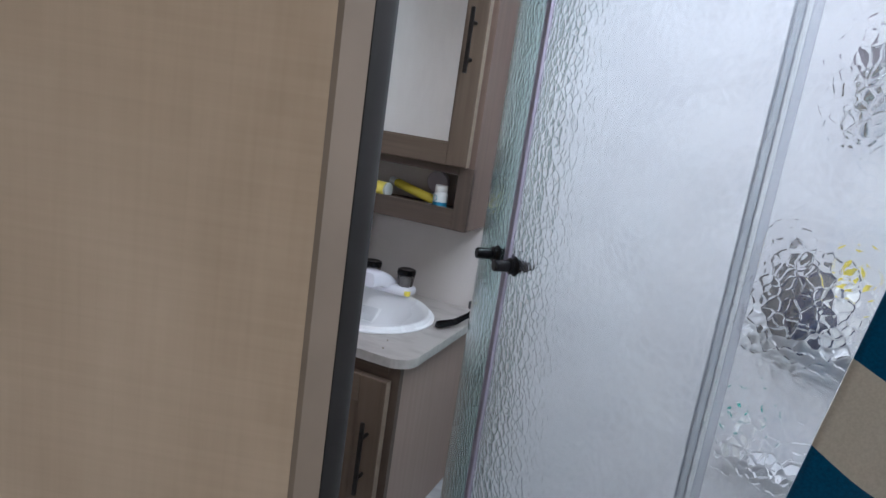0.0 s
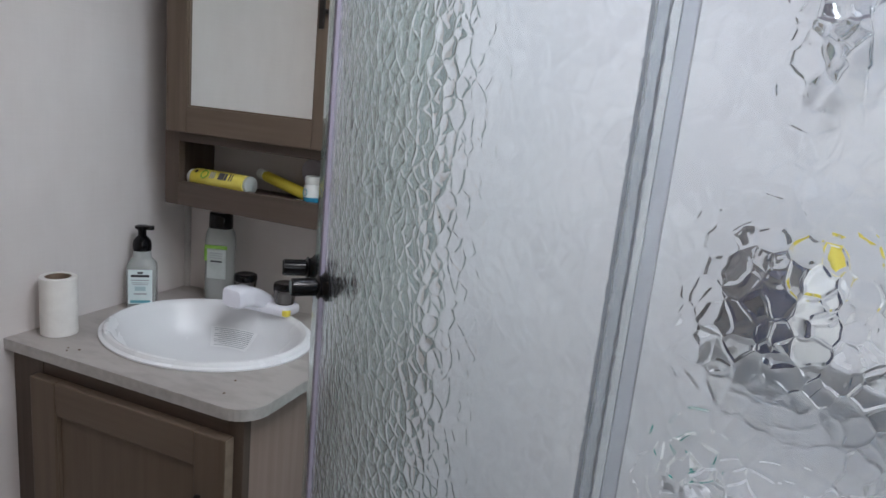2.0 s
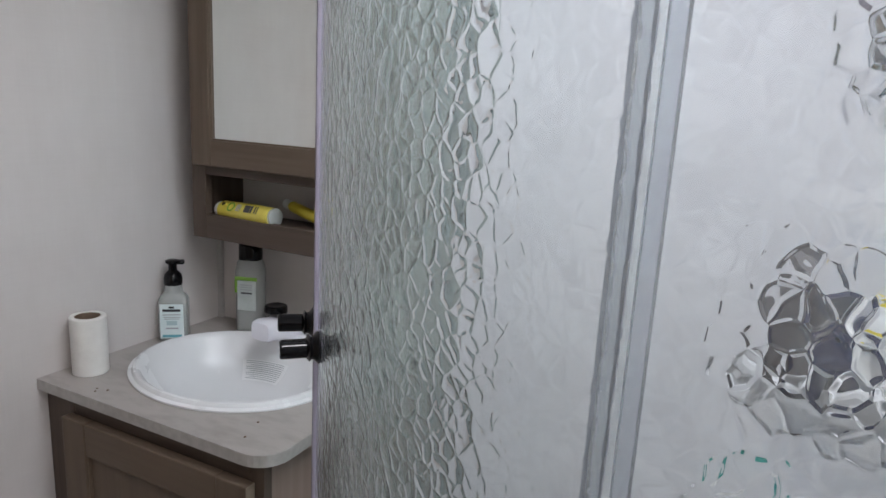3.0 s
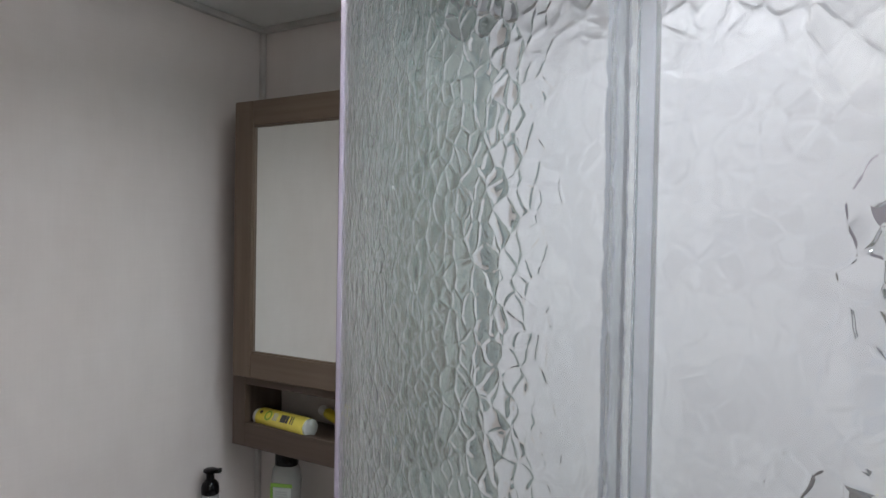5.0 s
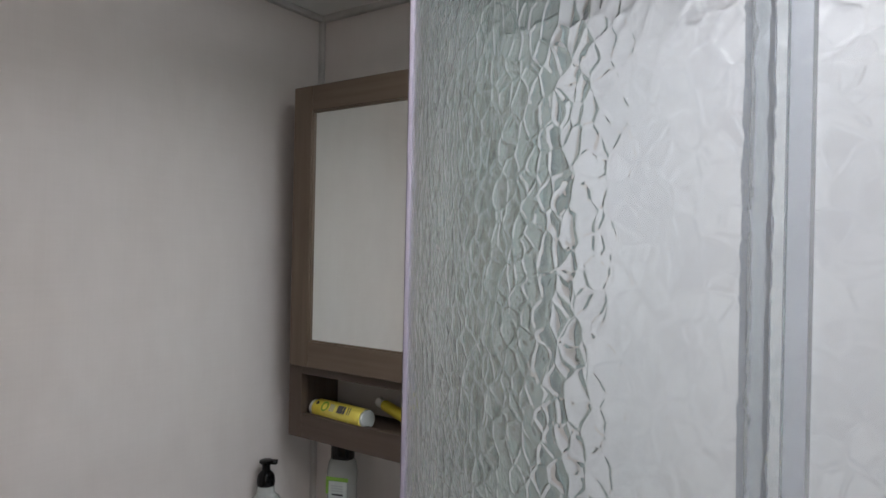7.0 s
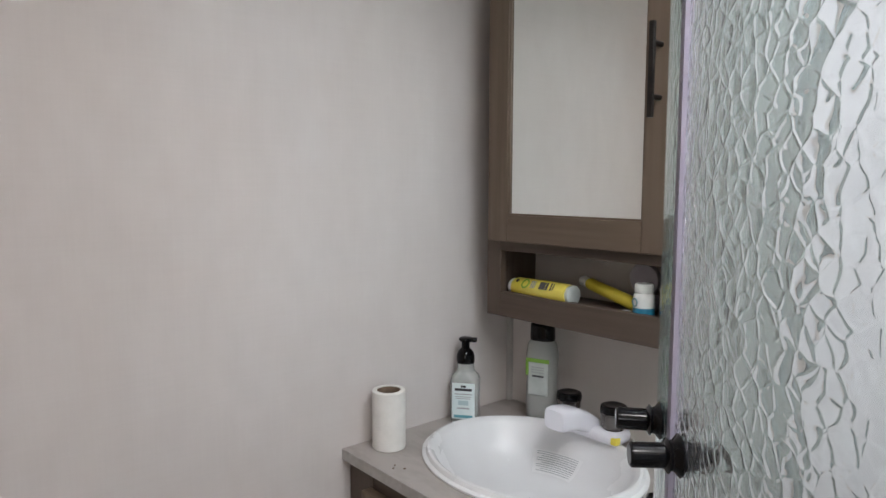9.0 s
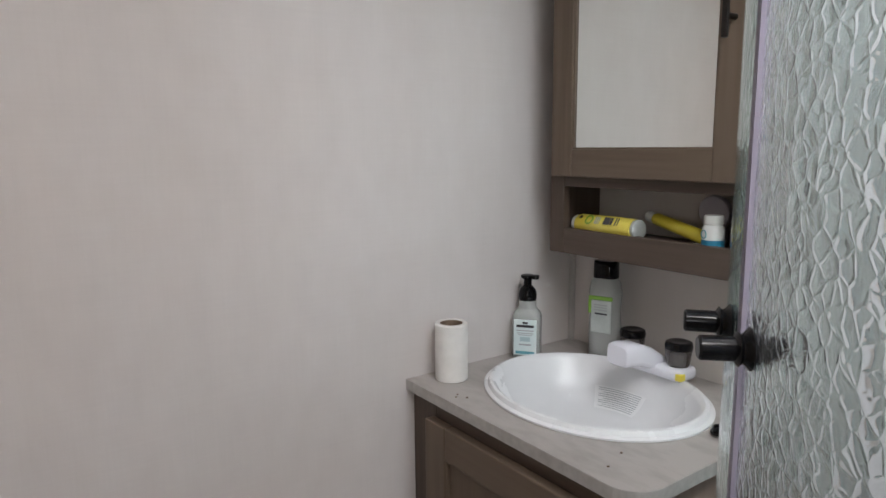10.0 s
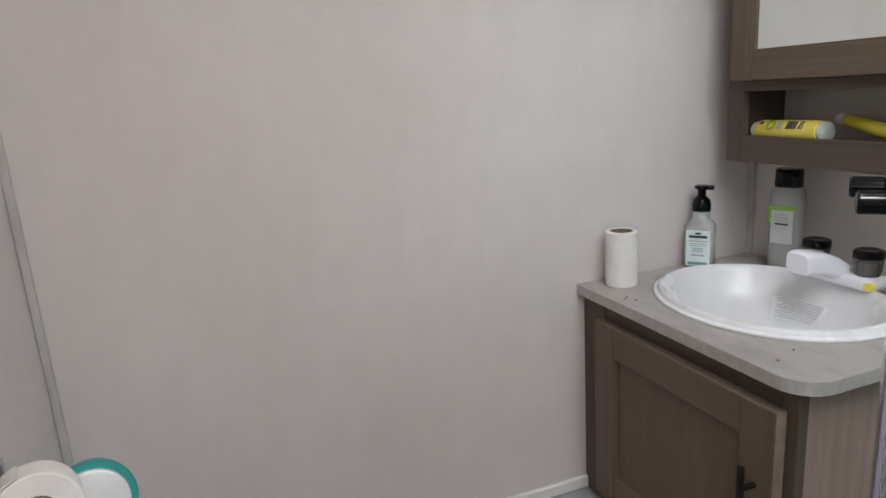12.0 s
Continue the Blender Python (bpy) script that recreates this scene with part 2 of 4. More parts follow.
CLEAR.node_tree.nodes["Principled BSDF"].inputs["IOR"].default_value = 1.2
GEL = vary(mat("grey_green_gel", (0.30, 0.33, 0.30), 0.2), (0.55, 0.565, 0.55), (0.63, 0.64, 0.625), 9)
GEL.node_tree.nodes["Principled BSDF"].inputs["Transmission Weight"].default_value = 0.5
GEL.node_tree.nodes["Principled BSDF"].inputs["IOR"].default_value = 1.12
SMOKE = glass("smoked_acrylic", (0.30, 0.285, 0.28))
TOWEL_BLUE = vary(mat("towel_teal_blue", (0.001, 0.06, 0.12), 0.95, spec=0.0), (0.0006, 0.075, 0.180), (0.0012, 0.105, 0.235), 500, bump=0.35, bump_scale=1500, dist=0.0012)
TOWEL_CREAM = vary(mat("towel_cream", (0.66, 0.62, 0.54), 0.95, spec=0.0), (0.64, 0.612, 0.52), (0.72, 0.69, 0.595), 500, bump=0.35, bump_scale=1500, dist=0.0012)
for m_ in (TOWEL_BLUE, TOWEL_CREAM):
    m_.node_tree.nodes["Principled BSDF"].inputs["Sheen Weight"].default_value = 0.35
TEAL = vary(mat("teal_plastic", (0.02, 0.30, 0.26), 0.4), (0.015, 0.26, 0.225), (0.03, 0.33, 0.29), 12)
BAG = vary(mat("white_bin_bag", (0.76, 0.77, 0.77), 0.35), (0.72, 0.73, 0.73), (0.80, 0.81, 0.81), 22, bump=0.4, bump_scale=40)
CHARCOAL = vary(mat("charcoal_plastic", (0.055, 0.052, 0.055), 0.4), (0.045, 0.043, 0.046), (0.07, 0.066, 0.07), 15)
GREY_DARK = vary(mat("dark_grey_plastic", (0.13, 0.125, 0.13), 0.35), (0.11, 0.105, 0.11), (0.15, 0.145, 0.15), 15)
NAVY = mat("navy_plastic", (0.055, 0.056, 0.095), 0.35)

# ---- mesh helpers ----


def finish(name, bm, material, parent=None, label="", smooth=False):
    """One mesh object out of a bmesh."""
    me = bpy.data.meshes.new(name)
    bmesh.ops.recalc_face_normals(bm, faces=bm.faces)
    bm.to_mesh(me)
    bm.free()
    for m in material if isinstance(material, (list, tuple)) else (material,):
        me.materials.append(m)
    if smooth:
        me.shade_smooth()
        me.set_sharp_from_angle(angle=radians(40))
    ob = new(name, me)
    if parent:
        ob.parent = parent
    if label:
        ob["label"] = label
    return ob


def part(name, bm, material, parent, label="", smooth=False):
    return finish(name, bm, material, parent, label, smooth)


def thing(name, label, category, at=(0, 0, 0), group="", kind=""):
    ob = new(name)
    ob.empty_display_size = 0.05
    ob.location = at
    return tagged(ob, label, category, group, kind)


def box(x0, y0, z0, x1, y1, z1, bevel=0.0, seg=2, bm=None):
    b = bmesh.new()
    bmesh.ops.create_cube(b, size=1)
    bmesh.ops.scale(b, vec=(x1 - x0, y1 - y0, z1 - z0), verts=b.verts)
    bmesh.ops.translate(b, vec=((x0 + x1) / 2, (y0 + y1) / 2, (z0 + z1) / 2), verts=b.verts)
    if bevel:
        bmesh.ops.bevel(b, geom=b.edges[:], offset=bevel, segments=seg, affect="EDGES", profile=0.5)
    return merge(bm, b)


def merge(bm, b):
    if bm is None:
        return b
    me = bpy.data.meshes.new("tmp")
    b.to_mesh(me)
    b.free()
    bm.from_mesh(me)
    bpy.data.meshes.remove(me)
    return bm


def lathe(profile, n=40, m=None, bm=None, sx=1.0, sy=1.0):
    """A turned shape from (radius, height) rows about z, moved by m."""
    b = bmesh.new()
    rings = []
    for r, z in profile:
        if r < 1e-6:
            rings.append([b.verts.new((0, 0, z))])
        else:
            rings.append([b.verts.new((sx * r * math.cos(2 * math.pi * i / n), sy * r * math.sin(2 * math.pi * i / n), z)) for i in range(n)])
    for a, c in zip(rings, rings[1:]):
        for i in range(n):
            j = (i + 1) % n
            if len(a) == 1 and len(c) == 1:
                continue
            if len(a) == 1:
                b.faces.new((a[0], c[j], c[i]))
            elif len(c) == 1:
                b.faces.new((a[i], a[j], c[0]))
            else:
                b.faces.new((a[i], a[j], c[j], c[i]))
    if m is not None:
        b.transform(m)
    return merge(bm, b)


def rod(p, q, r, n=16, r2=None, bm=None):
    """A closed rod from p to q with slightly rounded ends."""
    p, q = Vector(p), Vector(q)
    d = q - p
    le = d.length
    r2 = r if r2 is None else r2
    e = min(r, r2) * 0.18
    m = Matrix.Translation(p) @ d.to_track_quat("Z", "Y").to_matrix().to_4x4()
    return lathe([(0, 0), (r - e, 0), (r, e), (r2, le - e), (r2 - e, le), (0, le)], n, m, bm)


def prism(pts, z0, z1, bevel=0.0, bm=None):
    """An upright block over a plan outline."""
    b = bmesh.new()
    f = b.faces.new([b.verts.new((x, y, z0)) for x, y in pts])
    ext = bmesh.ops.extrude_face_region(b, geom=[f])
    bmesh.ops.translate(b, vec=(0, 0, z1 - z0), verts=[v for v in ext["geom"] if isinstance(v, bmesh.types.BMVert)])
    if bevel:
        bmesh.ops.recalc_face_normals(b, faces=b.faces)
        es = [e for e in b.edges if abs(e.verts[0].co.z - e.verts[1].co.z) < 1e-6]
        bmesh.ops.bevel(b, geom=es, offset=bevel, segments=2, affect="EDGES", profile=0.5)
    return merge(bm, b)


def sheet(points_a, points_b, zs, bm=None):
    """A solid shell between two plan lines over the heights zs; the second line's faces take material 1, the rims material 2."""
    b = bmesh.new()
    ga = [[b.verts.new((x, y, z)) for x, y in points_a] for z in zs]
    gb = [[b.verts.new((x, y, z)) for x, y in points_b] for z in zs]
    n, k = len(points_a), len(zs)
    for j in range(k - 1):
        for i in range(n - 1):
            b.faces.new((ga[j][i], ga[j][i + 1], ga[j + 1][i + 1], ga[j + 1][i]))
            b.faces.new((gb[j][i], gb[j + 1][i], gb[j + 1][i + 1], gb[j][i + 1])).material_index = 1
        for i in (0, n - 1):
            b.faces.new((ga[j][i], gb[j][i], gb[j + 1][i], ga[j + 1][i])).material_index = 2
    for j in (0, k - 1):
        for i in range(n - 1):
            b.faces.new((ga[j][i], ga[j][i + 1], gb[j][i + 1], gb[j][i])).material_index = 2
    return merge(bm, b)


# ---- setting ----
H = 1.952
XR = 1.42
YF = -1.337


def wall(name, *args, material=WALL, label="", **kw):
    return tagged(finish(name, box(*args, **kw), material), label, "wall", kind="structure")


wall("wall_west", -0.06, YF - 0.05, 0, 0, 0.06, H, label="grey-beige fabric-look vinyl wallboard")
wall("wall_north", 0, 0, 0, XR + 0.06, 0.06, H, label="grey-beige fabric-look vinyl wallboard behind the vanity")
wall("wall_east", XR, -1.37, 0, XR + 0.06, 0, H, label="grey-beige fabric-look vinyl wallboard")
wall("wall_south", 0, YF - 0.045, 0, 0.285, YF, H, label="grey-beige wallboard beside the doorway")
wall("wall_door_header", 0.285, YF - 0.045, 1.86, XR, YF, H, label="short wall over the wide doorway")

# floor and the low boxed step on which the vanity stands
tagged(finish("floor", box(-0.6, -3.2, -0.05, 2.5, 0.06, 0), VINYL), "grey vinyl plank floor", "floor", kind="structure")
tagged(finish("step_box", prism([(0, 0), (0.56, 0), (0.56, -0.62), (0.125, -0.62), (0.125, YF), (0, YF)], 0.0, 0.395, 0.004), VINYL), "low boxed step clad in grey vinyl", "step", kind="structure")
tagged(finish("baseboard", box(0, YF, 0.396, 0.010, -0.41, 0.422, 0.003), WHITE_TRIM), "narrow white baseboard strip", "baseboard", kind="structure")


def holed(name, x0, y0, x1, y1, z0, z1, holes, material):
    """A level slab with rectangular holes, in one mesh."""
    xs = sorted({x0, x1, *[h[0] for h in holes], *[h[2] for h in holes]})
    ys = sorted({y0, y1, *[h[1] for h in holes], *[h[3] for h in holes]})
    bm = bmesh.new()
    for a, b in zip(xs, xs[1:]):
        for c, d in zip(ys, ys[1:]):
            mx, my = (a + b) / 2, (c + d) / 2
            if not any(h[0] < mx < h[2] and h[1] < my < h[3] for h in holes):
                box(a, c, z0, b, d, z1, bm=bm)
    bmesh.ops.remove_doubles(bm, verts=bm.verts, dist=1e-5)
    return finish(name, bm, material)


SKY_HOLE = (0.77, -0.62, 1.07, -0.32)
FILL_HOLE = (1.07, -1.05, 1.37, -0.75)
tagged(holed("ceiling", -0.06, YF - 0.045, XR + 0.06, 0.06, H, H + 0.05, [SKY_HOLE, FILL_HOLE], CEILING), "off-white vinyl ceiling panel", "ceiling", kind="structure")
# the second shaft only lines the opening added for the bathroom fill
for hole in (SKY_HOLE, FILL_HOLE):
    a, b, c, d = hole
    bm = bmesh.new()
    box(a - 0.02, b - 0.02, H + 0.05, a, d + 0.02, H + 0.26, bm=bm)
    box(c, b - 0.02, H + 0.05, c + 0.02, d + 0.02, H + 0.26, bm=bm)
    box(a, b - 0.02, H + 0.05, c, b, H + 0.26, bm=bm)
    box(a, d, H + 0.05, c, d + 0.02, H + 0.26, bm=bm)
    tagged(finish("skylight_shaft", bm, WHITE_TRIM), "white lining of a roof opening", "skylight", kind="structure")

# thin grey beads in the corners
for nm, a in (("trim", (0.0, -0.012, 0.42, 0.012, 0.0, H)), ("trim", (0, YF, 0.422, 0.010, YF + 0.012, H)), ("trim", (0, YF, H - 0.014, 0.014, 0, H)), ("trim", (0.014, -0.014, H - 0.014, 0.59, 0, H))):
    tagged(finish(nm, box(*a, bevel=0.003), TRIM), "thin grey plastic corner bead", "trim", kind="structure")

# the passage behind: tan boards, an unseen opening added for the fill light, and its own ceiling
wall("wall_passage_west", -0.6, -3.2, 0, -0.54, YF - 0.05, 2.0, material=TAN, label="tan linen-look wallboard")
wall("wall_passage_north_west", -0.6, YF - 0.095, 0, 0.285, YF - 0.05, 2.0, material=TAN, label="tan linen-look wallboard")
wall("wall_passage_north_east", XR + 0.06, YF - 0.095, 0, 2.5, YF - 0.05, 2.0, material=TAN, label="tan linen-look wallboard")
wall("wall_passage_south", -0.6, -3.26, 0, 2.5, -3.2, 2.0, material=TAN, label="tan linen-look wallboard")
bm = bmesh.new()
box(2.44, -3.2, 0, 2.5, -2.65, 2.0, bm=bm)
box(2.44, -1.75, 0, 2.5, YF - 0.05, 2.0, bm=bm)
box(2.44, -2.65, 0, 2.5, -1.75, 0.8, bm=bm)
box(2.44, -2.65, 1.9, 2.5, -1.75, 2.0, bm=bm)
tagged(finish("wall_passage_east", bm, TAN), "tan linen-look wallboard with an added unseen opening", "wall", kind="structure")
tagged(finish("ceiling_passage", box(-0.6, -3.26, 2.0, 2.5, YF - 0.05, 2.05), CEILING), "off-white ceiling panel", "ceiling", kind="structure")

# ---- door leaf standing ajar in the wide doorway ----
door = thing("door_1", "tan linen-look bathroom door leaf standing ajar with a dark edge seal", "door", (0, 0, 0), kind="structure")
A, B_, C_ = Vector((0.808, -1.220)), Vector((0.8175, -1.207)), Vector((0.8035, -1.170))
ang = math.atan2(-0.178, -0.52)
dirv = Vector((math.cos(ang), math.sin(ang)))
L_ = 0.535


leaf_a, leaf_b = A + dirv * 0.0035, C_ + dirv * 0.016
part("leaf", prism([tuple(leaf_a), tuple(leaf_b), tuple(leaf_b + dirv * L_), tuple(leaf_a + dirv * L_)], 0.02, 1.84), TAN, door)
part("edge_strip", prism([tuple(A), tuple(B_), tuple(B_ + dirv * 0.012), tuple(A + dirv * 0.0034)], 0.02, 1.84, 0.0006), TRIM_TAN, door, "tan plastic edge strip")
# the seal bulges out between the strip and the back of the leaf
swell = [B_ + (C_ - B_) * f - dirv * 0.009 * math.sin(math.pi * f) for f in np.linspace(0.02, 1, 10)]
part("edge_seal", prism([tuple(p) for p in swell] + [tuple(C_ + dirv * 0.0155), tuple(B_ + (C_ - B_) * 0.02 + dirv * 0.010)], 0.02, 1.84), RUBBER_DARK, door, "dark rubber edge seal", True)

# ---- vanity ----
ZC = 0.84
van = thing("vanity_cabinet", "taupe wood-grain vanity cabinet with one shaker door", "cabinet")
bm = bmesh.new()
box(0.018, -0.398, 0.396, 0.034, -0.004, 0.819, bm=bm)
box(0.034, -0.012, 0.396, 0.478, -0.004, 0.819, bm=bm)
box(0.034, -0.398, 0.396, 0.478, -0.012, 0.412, bm=bm)
part("carcass", bm, CAB_V, van)
part("side_panel", box(0.478, -0.398, 0.396, 0.494, -0.004, 0.819, 0.001), SIDE_LIT, van, "pinkish taupe wood-grain side panel, paled as if lit")
part("face_stile", box(0.002, -0.416, 0.396, 0.075, -0.3985, 0.819, 0.0012), CAB_V, van)
part("face_stile", box(0.470, -0.416, 0.396, 0.4955, -0.3985, 0.819, 0.0012), CAB_V, van)
part("face_rail", box(0.0755, -0.4155, 0.772, 0.4695, -0.3985, 0.819, 0.0012), CAB_H, van)
part("face_rail", box(0.0755, -0.4155, 0.396, 0.4695, -0.3985, 0.440, 0.0012), CAB_H, van)


def shaker(parent, x0, x1, z0, z1, y0, y1, w, panel_mat, with_mirror=False):
    d = part("door", box(x0, y0, z0, x0 + w, y1, z1, 0.0022), DOOR_V, parent)
    part("stile", box(x1 - w, y0, z0, x1, y1, z1, 0.0022), DOOR_V, d)
    part("rail", box(x0 + w, y0 + 0.0008, z0, x1 - w, y1, z0 + w, 0.0022), DOOR_H, d)
    part("rail", box(x0 + w, y0 + 0.0008, z1 - w, x1 - w, y1, z1, 0.0022), DOOR_H, d)
    if with_mirror:
        part("mirror", box(x0 + w - 0.001, y0 + 0.007, z0 + w - 0.001, x1 - w + 0.001, y1 - 0.004, z1 - w + 0.001), MIRROR, d, "plain mirror glass")
    else:
        part("panel", box(x0 + w - 0.001, y0 + 0.009, z0 + w - 0.001, x1 - w + 0.001, y1 - 0.003, z1 - w + 0.001), panel_mat, d)
    for s, (a, b, c, e) in enumerate(((x0 + w, z0 + w, x1 - w, z0 + w + 0.003), (x0 + w, z1 - w - 0.003, x1 - w, z1 - w), (x0 + w, z0 + w + 0.003, x0 + w + 0.003, z1 - w - 0.003), (x1 - w - 0.003, z0 + w + 0.003, x1 - w, z1 - w - 0.003))):
        part("bead", box(a, y0 + 0.003, b, c, y0 + 0.012, e, 0.0010), DOOR_H if s < 2 else DOOR_V, d)
    part("edge_band", box(x1 + 0.0001, y0 + 0.0015, z0 + 0.001, x1 + 0.0012, y1 - 0.001, z1 - 0.001), EDGE_PALE, d, "pale thin edge band")
    return d


def bar_pull(parent, x, z0, z1, y_face):
    h = part("handle", box(x - 0.0042, y_face - 0.028, z0, x + 0.0042, y_face - 0.0205, z1, 0.0016), BRONZE, parent, "dark bronze bar handle", True)
    le = z1 - z0
    for z in (z0 + le * 0.22, z1 - le * 0.22):
        part("handle_post", rod((x, y_face - 0.0215, z), (x, y_face + 0.001, z), 0.0042, 14), BRONZE, h, "", True)
    return h


vd = shaker(van, 0.068, 0.478, 0.432, 0.790, -0.4365, -0.4165, 0.058, DOOR_V)
bar_pull(vd, 0.450, 0.545, 0.705, -0.4365)

# countertop with one rounded corner and a hole for the basin
SX, SY, SA, SB = 0.250, -0.212, 0.197, 0.165
BOWL = [(0.885, -0.004), (0.80, -0.034), (0.68, -0.057), (0.50, -0.073)]
bm = bmesh.new()
outer = [(0.0, -0.001), (0.0, -0.430)]
outer += [(0.468 + 0.047 * math.cos(a), -0.383 + 0.047 * math.sin(a)) for a in np.linspace(-math.pi / 2, 0, 9)]
outer += [(0.515, -0.001)]
inner = [(SX + (SA - 0.006) * math.cos(a), SY + (SB - 0.006) * math.sin(a)) for a in np.linspace(0, 2 * math.pi, 48, endpoint=False)]
for z in (0.821, ZC):
    vo = [bm.verts.new((x, y, z)) for x, y in outer]
    vi = [bm.verts.new((x, y, z)) for x, y in inner]
    es = [bm.edges.new((l[i], l[(i + 1) % len(l)])) for l in (vo, vi) for i in range(len(l))]
    bmesh.ops.triangle_fill(bm, edges=es, use_beauty=True)
bm.verts.ensure_lookup_table()
no, ni = len(outer), len(inner)
for off, n in ((0, no), (no, ni)):
    for i in range(n):
        j = (i + 1) % n
        k = no + ni
        bm.faces.new((bm.verts[off + i], bm.verts[off + j], bm.verts[k + off + j], bm.verts[k + off + i]))
counter = tagged(finish("countertop", bm, LAMINATE), "stone-grey laminate countertop with a rounded corner", "countertop")
b_in, b_out = outer[1:], [(0.0, -0.4312)] + [(0.468 + 0.0482 * math.cos(a), -0.383 + 0.0482 * math.sin(a)) for a in np.linspace(-math.pi / 2, 0, 9)] + [(0.5162, -0.001)]
bm = sheet(b_out, b_in, [0.8205, ZC - 0.0004])
for f in bm.faces:
    f.material_index = 0
part("edge_band", bm, LAMINATE_EDGE, counter, "grey laminate edge band")

# basin
bm = lathe([(1.0, 0.0), (1.036, 0.0008), (1.038, 0.004), (1.024, 0.0058), (1.002, 0.0066), (0.996, 0.0095), (0.984, 0.0132), (0.958, 0.0140), (0.925, 0.0100), (0.905, 0.0040), *BOWL, (0.28, -0.080), (0.10, -0.082)], 84)
for v in bm.verts:
    v.co.x *= SA
    v.co.y *= SB
bm.transform(pose(SX, SY, ZC))
basin = tagged(finish("sink", bm, SINK, smooth=True), "oval white plastic drop-in sink in the countertop", "sink")
mod = basin.modifiers.new("thick", "SOLIDIFY")
mod.thickness, mod.offset = 0.0012, -1
part("drain", lathe([(0.0, 0.001), (0.010, 0.0015), (0.017, 0.004), (0.021, 0.001), (0.021, -0.004), (0, -0.004)], 32, pose(SX, SY, ZC - 0.0815)), CHROME, basin, "chrome drain", True)
# printed care sticker on the back slope of the bowl: unreadable lines
def bowl_patch(a0, a1, u0, u1, lift, nu=10, nv=6):
    """A thin patch that follows the slope of the bowl between two angles and two depths."""
    b = bmesh.new()
    rows = []
    for q in range(nv + 1):
        u = (u0 + (u1 - u0) * q / nv) * 3
        k = min(2, int(u))
        f = u - k
        r = BOWL[k][0] + (BOWL[k + 1][0] - BOWL[k][0]) * f - lift
        z = BOWL[k][1] + (BOWL[k + 1][1] - BOWL[k][1]) * f + lift * 0.08
        rows.append([b.verts.new((SX + SA * r * math.cos(radians(a)), SY + SB * r * math.sin(radians(a)), ZC + z)) for a in np.linspace(a0, a1, nu + 1)])
    for r0, r1 in zip(rows, rows[1:]):
        for q in range(nu):
            b.faces.new((r0[q], r0[q + 1], r1[q + 1], r1[q]))
    return b


stick_on = part("sticker", bowl_patch(84, 124, 0.36, 0.86, 0.010), STICKER, basin, "pale care sticker with faded lines", True)
for i in range(10):
    u = 0.39 + 0.045 * i
    part("print_line", bowl_patch(87, 121 - 4 * (i % 3 == 2), u, u + 0.014, 0.017, 8, 1), INK_GREY, stick_on)

# faucet
fau = thing("faucet", "white plastic two-handle faucet with smoked acrylic knobs", "faucet", (0.258, -0.055, ZC + 0.012))
bm = box(-0.074, -0.026, -0.004, 0.074, 0.026, 0.021, 0.010, 4)
part("base", bm, FAUCET, fau, "", True)
bm = bmesh.new()
path = [(0.004, 0.018, 0.004, 0.027, 0.011), (0.0, 0.000, 0.014, 0.0275, 0.0180), (-0.005, -0.024, 0.028, 0.0265, 0.0205), (-0.009, -0.050, 0.0375, 0.0260, 0.0212), (-0.012, -0.076, 0.0405, 0.0255, 0.0216), (-0.013, -0.086, 0.0400, 0.0245, 0.0205), (-0.0132, -0.0895, 0.0395, 0.0215, 0.0175)]
rings = []


def squarish(a, w, h):
    """A rounded oblong section, flat above and below."""
    c, t = math.cos(a), math.sin(a)
    return w * math.copysign(abs(c) ** 0.55, c), h * math.copysign(abs(t) ** 0.55, t)


for x, y, z, w, h in path:
    ring = []
    for a in np.linspace(0, 2 * math.pi, 28, endpoint=False):
        dx, dz = squarish(a, w, h)
        ring.append(bm.verts.new((x + dx, y, z + dz)))
    rings.append(ring)
for a, b in zip(rings, rings[1:]):
    for i in range(28):
        bm.faces.new((a[i], a[(i + 1) % 28], b[(i + 1) % 28], b[i]))
bm.faces.new(rings[0])
bm.faces.new(rings[-1])
part("spout", bm, FAUCET, fau, "", True)
for x in (-0.050, 0.050):
    prof = [(0, 0.0212), (0.0185, 0.0212), (0.0200, 0.024), (0.0215, 0.036), (0.0235, 0.0515), (0.0, 0.0515)]
    bm = lathe(prof, 24, pose(x, 0, 0))
    for v in bm.verts:
        a = math.atan2(v.co.y, v.co.x - x)
        k = 1 + 0.03 * math.cos(8 * a)
        v.co.x, v.co.y = x + (v.co.x - x) * k, v.co.y * k
    kn = part("knob", bm, SMOKE, fau, "smoked clear acrylic knob", True)
    part("knob_core", rod((x, 0, 0.0225), (x, 0, 0.046), 0.009, 16), WHITE_PLASTIC, kn, "", True)
    part("knob_cap", lathe([(0, 0.0518), (0.0238, 0.0518), (0.0243, 0.058), (0.0228, 0.0635), (0.019, 0.0652), (0.014, 0.0642), (0, 0.064)], 24, pose(x, 0, 0)), BLACK, kn, "black knob cap", True)
part("tag", box(0.062, -0.0272, 0.001, 0.0752, -0.012, 0.0145, 0.003), YELLOW, fau, "small yellow tag")

# ---- things on the counter ----
roll = thing("toilet_roll", "slim white toilet paper roll standing on end on the countertop", "toilet paper", (0.046, -0.361, ZC))
part("paper", lathe([(0.0205, 0.0), (0.0287, 0.0), (0.0300, 0.0015), (0.0300, 0.1035), (0.0287, 0.105), (0.0213, 0.105), (0.0213, 0.001)], 40), PAPER, roll, "", True)
part("core", lathe([(0.0206, 0.0008), (0.0210, 0.0008), (0.0210, 0.1040), (0.0198, 0.1040), (0.0198, 0.0008), (0.0206, 0.0008)], 32), CARD, roll, "brown cardboard core", True)


